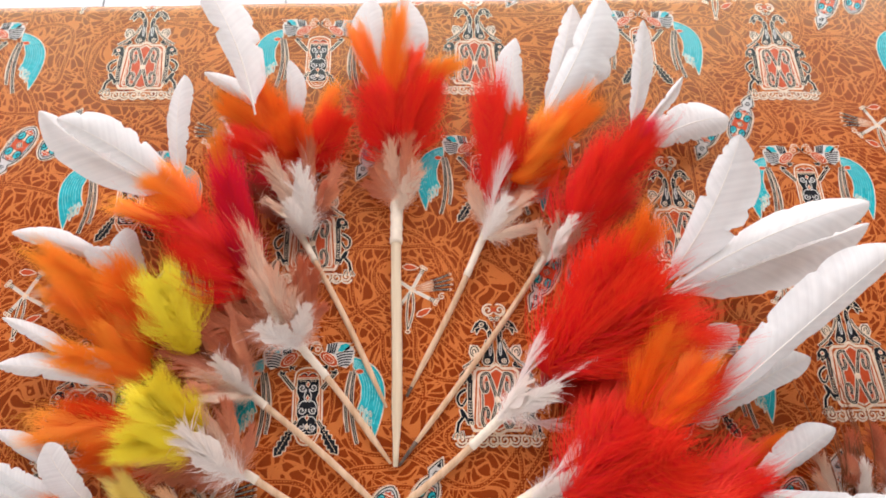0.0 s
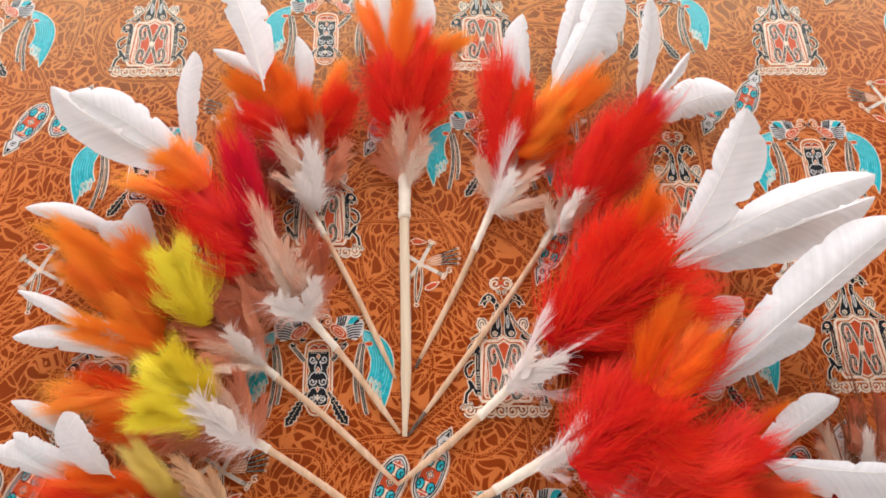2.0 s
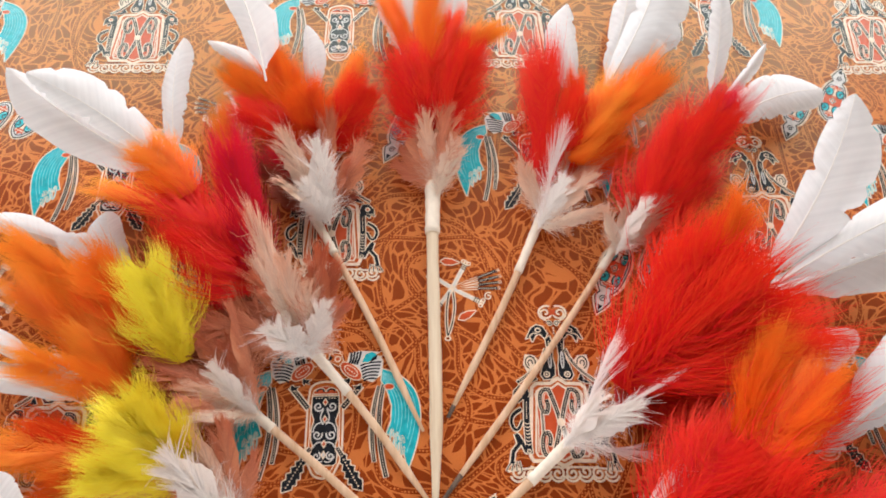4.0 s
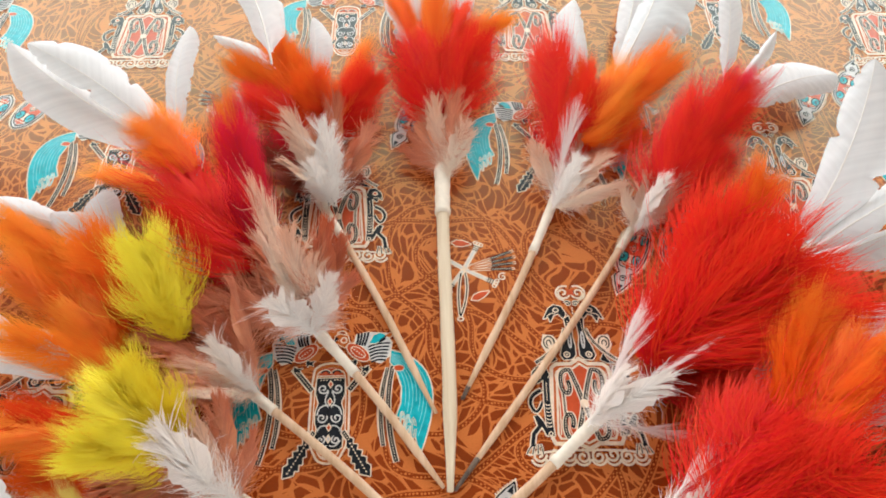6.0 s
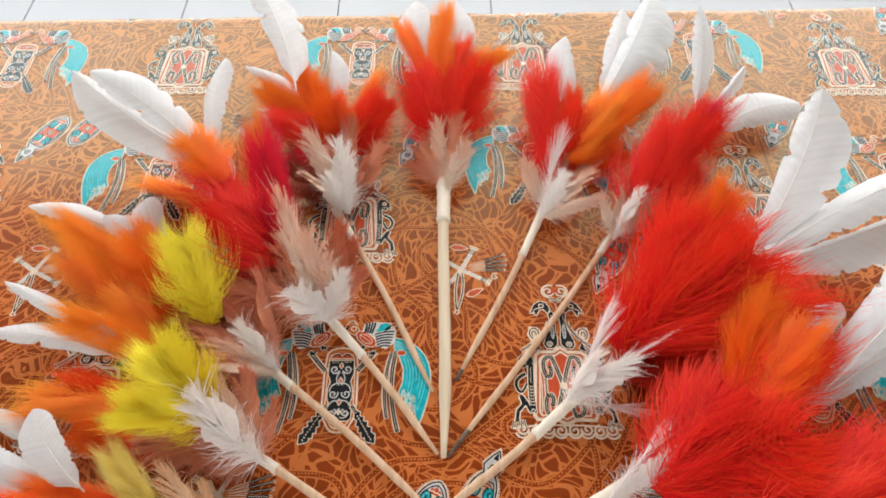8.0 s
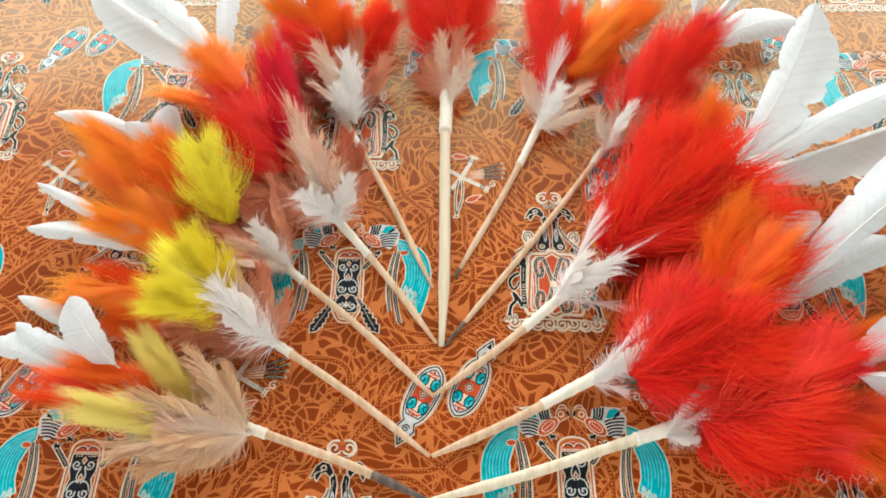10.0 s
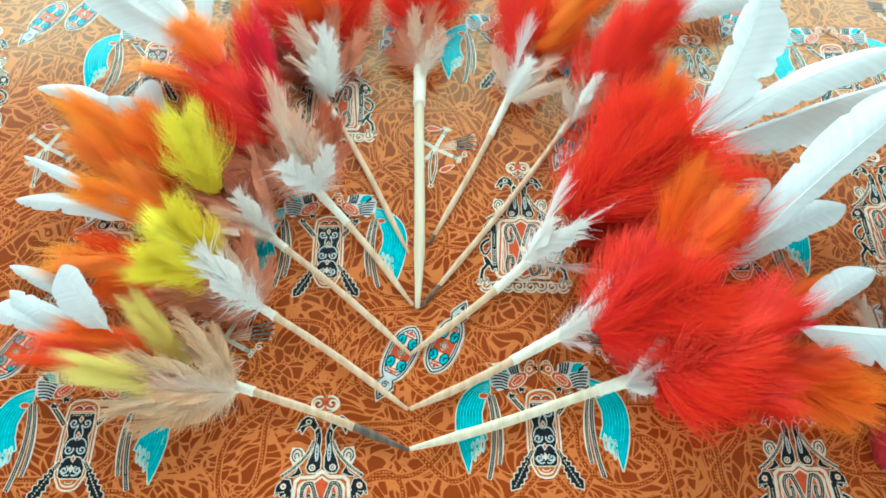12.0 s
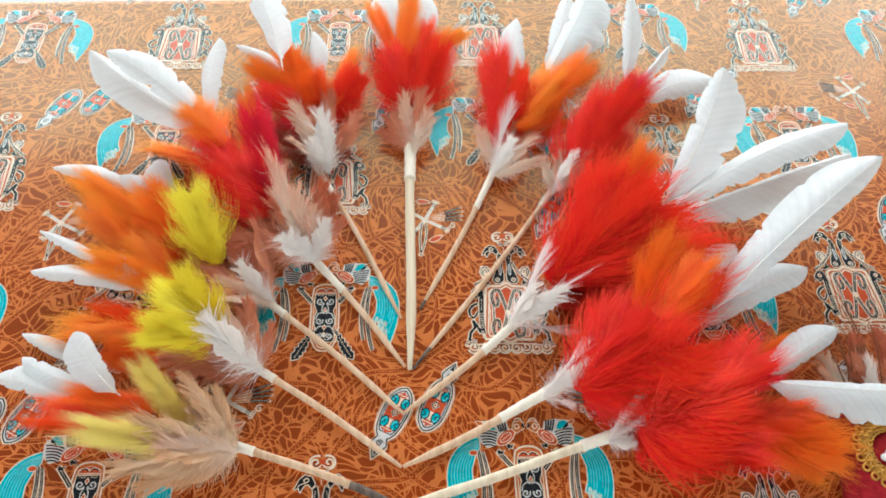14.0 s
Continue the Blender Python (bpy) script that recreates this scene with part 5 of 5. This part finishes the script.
plume(wand, "red", (0.117, 0.065, 0.018), (0.156, 0.120, 0.040), 0.052)
plume(wand, "darkred", (0.113, 0.054, 0.008), (0.187, 0.072, 0.018), 0.053)
plume(wand, "pinkwhite", (0.079, 0.032, 0.012), (0.112, 0.082, 0.034), 0.021)
plume(wand, "white", (0.079, 0.032, 0.014), (0.119, 0.049, 0.030), 0.027)
plume(wand, "pinkwhite", (0.079, 0.032, 0.014), (0.141, 0.063, 0.034), 0.015)
plume(wand, "pinkwhite", (0.081, 0.033, 0.010), (0.123, 0.021, 0.012), 0.021)
plume(wand, "white", (0.076, 0.030, 0.014), (0.101, 0.054, 0.028), 0.024)

wand = feather_wand((-0.004, -0.073, 0.002), (0.103, -0.022, 0.007), 0.350, 0.0030, "wooden wand with orange-red plumes and one very long white feather")
quill_feather(wand, (0.218, 0.021, 0.026), (0.372, 0.140, 0.084), 0.031, 1)
quill_feather(wand, (0.221, 0.021, 0.018), (0.316, 0.071, 0.030), 0.026, 1)
quill_feather(wand, (0.232, 0.056, 0.016), (0.268, 0.100, 0.020), 0.022, 1)
quill_feather(wand, (0.215, 0.022, 0.030), (0.236, 0.026, 0.030), 0.015, 3)
plume(wand, "orange", (0.169, 0.027, 0.044), (0.203, 0.090, 0.050), 0.042)
plume(wand, "red", (0.133, -0.022, 0.024), (0.225, 0.065, 0.040), 0.068)
plume(wand, "red", (0.124, -0.026, 0.022), (0.207, -0.003, 0.048), 0.070)
plume(wand, "red", (0.121, -0.025, 0.020), (0.165, 0.031, 0.044), 0.058)
plume(wand, "orange", (0.182, 0.020, 0.046), (0.228, 0.068, 0.050), 0.036)
plume(wand, "red", (0.126, -0.027, 0.014), (0.191, -0.030, 0.030), 0.049)
plume(wand, "pinkwhite", (0.095, -0.028, 0.012), (0.142, 0.011, 0.030), 0.023)
plume(wand, "white", (0.095, -0.028, 0.014), (0.138, -0.007, 0.030), 0.023)
plume(wand, "pinkwhite", (0.097, -0.027, 0.010), (0.119, -0.032, 0.012), 0.017)

wand = feather_wand((-0.004, -0.099, 0.003), (0.145, -0.056, 0.007), 0.150, 0.0034, "square pale wooden wand with large red plumes and an orange tuft")
quill_feather(wand, (0.247, -0.032, 0.022), (0.323, 0.018, 0.030), 0.020, 1)
quill_feather(wand, (0.243, -0.022, 0.030), (0.368, -0.036, 0.036), 0.027, 0)
plume(wand, "red", (0.160, -0.059, 0.020), (0.251, -0.010, 0.042), 0.061)
plume(wand, "red", (0.161, -0.059, 0.016), (0.238, -0.078, 0.034), 0.055)
plume(wand, "red", (0.160, -0.059, 0.022), (0.232, -0.047, 0.048), 0.075)
plume(wand, "orange", (0.235, -0.054, 0.016), (0.300, -0.075, 0.022), 0.049)
plume(wand, "orange", (0.245, -0.057, 0.012), (0.282, -0.089, 0.016), 0.036)
plume(wand, "crimson", (0.212, -0.033, 0.026), (0.262, -0.019, 0.034), 0.025)
plume(wand, "orange", (0.239, -0.011, 0.014), (0.290, 0.012, 0.020), 0.019)
plume(wand, "redorange", (0.232, -0.047, 0.020), (0.283, -0.052, 0.030), 0.045)
plume(wand, "pinkwhite", (0.140, -0.060, 0.012), (0.169, -0.029, 0.026), 0.023)
plume(wand, "pinkwhite", (0.140, -0.060, 0.012), (0.173, -0.049, 0.022), 0.020)
plume(wand, "white", (0.140, -0.060, 0.010), (0.158, -0.062, 0.012), 0.018)
plume(wand, "red", (0.159, -0.056, 0.012), (0.200, -0.072, 0.024), 0.044)

# ---- ceremonial headdress at the cloth's side ----
head = tagged(new("feather_headdress"), "dark red felt headdress with gold braid rosette, pearls and brown-white feathers", "headdress")
head.location = (0.341, -0.068, 0.002)
bm = bmesh.new()
box(bm, -0.037, 0.100, -0.046, 0.026, 0.0, 0.022, 0.004)
for v in bm.verts:
    v.co.x += 0.11 * v.co.y
part("felt_band", bm, MAT["velvet"], head, "dark red felt band")


def ring(bm, cx, cy, cz, radius, cord, flat=1.0, turn=0.0, n=14, sides=6):
    """A closed loop of cord; flat squeezes it across the direction turn."""
    c, s = math.cos(turn), math.sin(turn)
    rows = []
    for k in range(n):
        t = 6.28319 * k / n
        row = []
        for j in range(sides):
            q = 6.28319 * j / sides
            u, v = (radius + cord * math.cos(q)) * math.cos(t), (radius + cord * math.cos(q)) * math.sin(t) * flat
            row.append(bm.verts.new((cx + c * u - s * v, cy + s * u + c * v, cz + cord * math.sin(q))))
        rows.append(row)
    for k in range(n):
        for j in range(sides):
            bm.faces.new((rows[k][j], rows[(k + 1) % n][j], rows[(k + 1) % n][(j + 1) % sides], rows[k][(j + 1) % sides]))


def rosette(cx, cy):
    """A ring of gold braid: three plaited cords edged with loops, pearls in the middle."""
    bm = bmesh.new()
    for r, cord, lift in ((0.0172, 0.0013, 0.0), (0.0196, 0.0016, 0.0008), (0.0222, 0.0014, 0.0)):
        ring(bm, cx, cy, 0.0236 + lift, r, cord, n=72)
    for k in range(30):
        t = 6.28319 * k / 30
        ring(bm, cx + 0.0205 * math.cos(t), cy + 0.0205 * math.sin(t), 0.0256 + 0.0004 * (k % 2), 0.0024, 0.0008, 0.6, t + 0.6, 10, 5)
    braid = part("gold_braid", bm, MAT["gold"], head, "scalloped gold braid rosette")
    for k in range(22):
        t = 6.28319 * (k + 0.5) / 22
        bm = bmesh.new()
        ring(bm, cx + 0.0247 * math.cos(t), cy + 0.0247 * math.sin(t), 0.0240, 0.0026, 0.0010, 0.9, t)
        part("cord_loop", bm, MAT["gold"], braid)
    for k in range(26):
        t = 6.28319 * (k + 0.2) / 26
        bm = bmesh.new()
        ring(bm, cx + 0.0155 * math.cos(t), cy + 0.0155 * math.sin(t), 0.0238, 0.0014, 0.0007, 1.0, t, 10, 5)
        part("cord_loop", bm, MAT["gold"], braid)
    for k in range(5):
        bm = bmesh.new()
        bmesh.ops.create_uvsphere(bm, u_segments=12, v_segments=8, radius=0.0027, matrix=Matrix.Translation((cx - 0.008 + 0.0042 * k, cy - 0.004 + 0.003 * k, 0.0252)))
        part("pearl", bm, MAT["pearl"], head, "small white pearl bead")


rosette(-0.007, -0.007)
rosette(0.055, -0.007)
bm = bmesh.new()
bmesh.ops.create_uvsphere(bm, u_segments=12, v_segments=8, radius=0.006, matrix=Matrix.Translation((-0.043, -0.009, 0.010)) @ Matrix.Diagonal((1.1, 1, 0.9, 1)))
part("knob", bm, MAT["burnt"], head, "small black fastening knob")
# white fluff low at the band, fawn feathers above it, dark hair-like strands beside
for k in range(11):
    x = 0.334 + 0.0095 * k
    plume(head, "white", (x, -0.046, 0.018), (x + random.uniform(-0.010, 0.010), -0.014 + random.uniform(-0.008, 0.006), 0.028), 0.022)
for k in range(9):
    x = 0.336 + 0.0115 * k
    plume(head, "pinkbrown", (x, -0.030, 0.014), (x + random.uniform(-0.014, 0.012), 0.008 + random.uniform(-0.010, 0.010), 0.022), 0.024)
plume(head, "pinkbrown", (0.318, -0.040, 0.010), (0.309, -0.004, 0.014), 0.022)
plume(head, "cream", (0.324, -0.040, 0.012), (0.317, 0.000, 0.018), 0.020)
for k in range(16):
    x = 0.322 + 0.0016 * k
    bm = bmesh.new()
    tip = (x + random.uniform(-0.022, 0.014), 0.045 + random.uniform(-0.035, 0.030))
    mid = ((x + tip[0]) / 2 + random.uniform(-0.006, 0.006), 0.01)
    pts = [(*bez((x, -0.045), mid, tip, 10)[i], 0.014 + 0.010 * math.sin(i * 0.3)) for i in range(11)]
    tube(bm, [Vector(q) - head.location for q in pts], [0.0009 * (1 - 0.08 * i) for i in range(11)], 4)
    part("hair_strand", bm, PLUMES["brown"], head, "dark brown hair-like strand")

# ---- floor tiles ----
bm = bmesh.new()
box(bm, 0.0015, 0.3985, 0.0015, 0.3985, -0.006, 0.0, 0.0012)
tile_mesh = mesh_of("tile", bm, MAT["tile"])
for i in range(-8, 8):
    for j in range(-6, 7):
        x, y = 0.142 + 0.4 * i, 0.30 + 0.4 * j
        if x < -ROOM_X or x + 0.4 > ROOM_X or y < ROOM_S or y + 0.4 > ROOM_N:
            continue
        ob = new("tile", tile_mesh)
        ob.parent = floor
        ob.location = (x, y, FLOOR + 0.004)
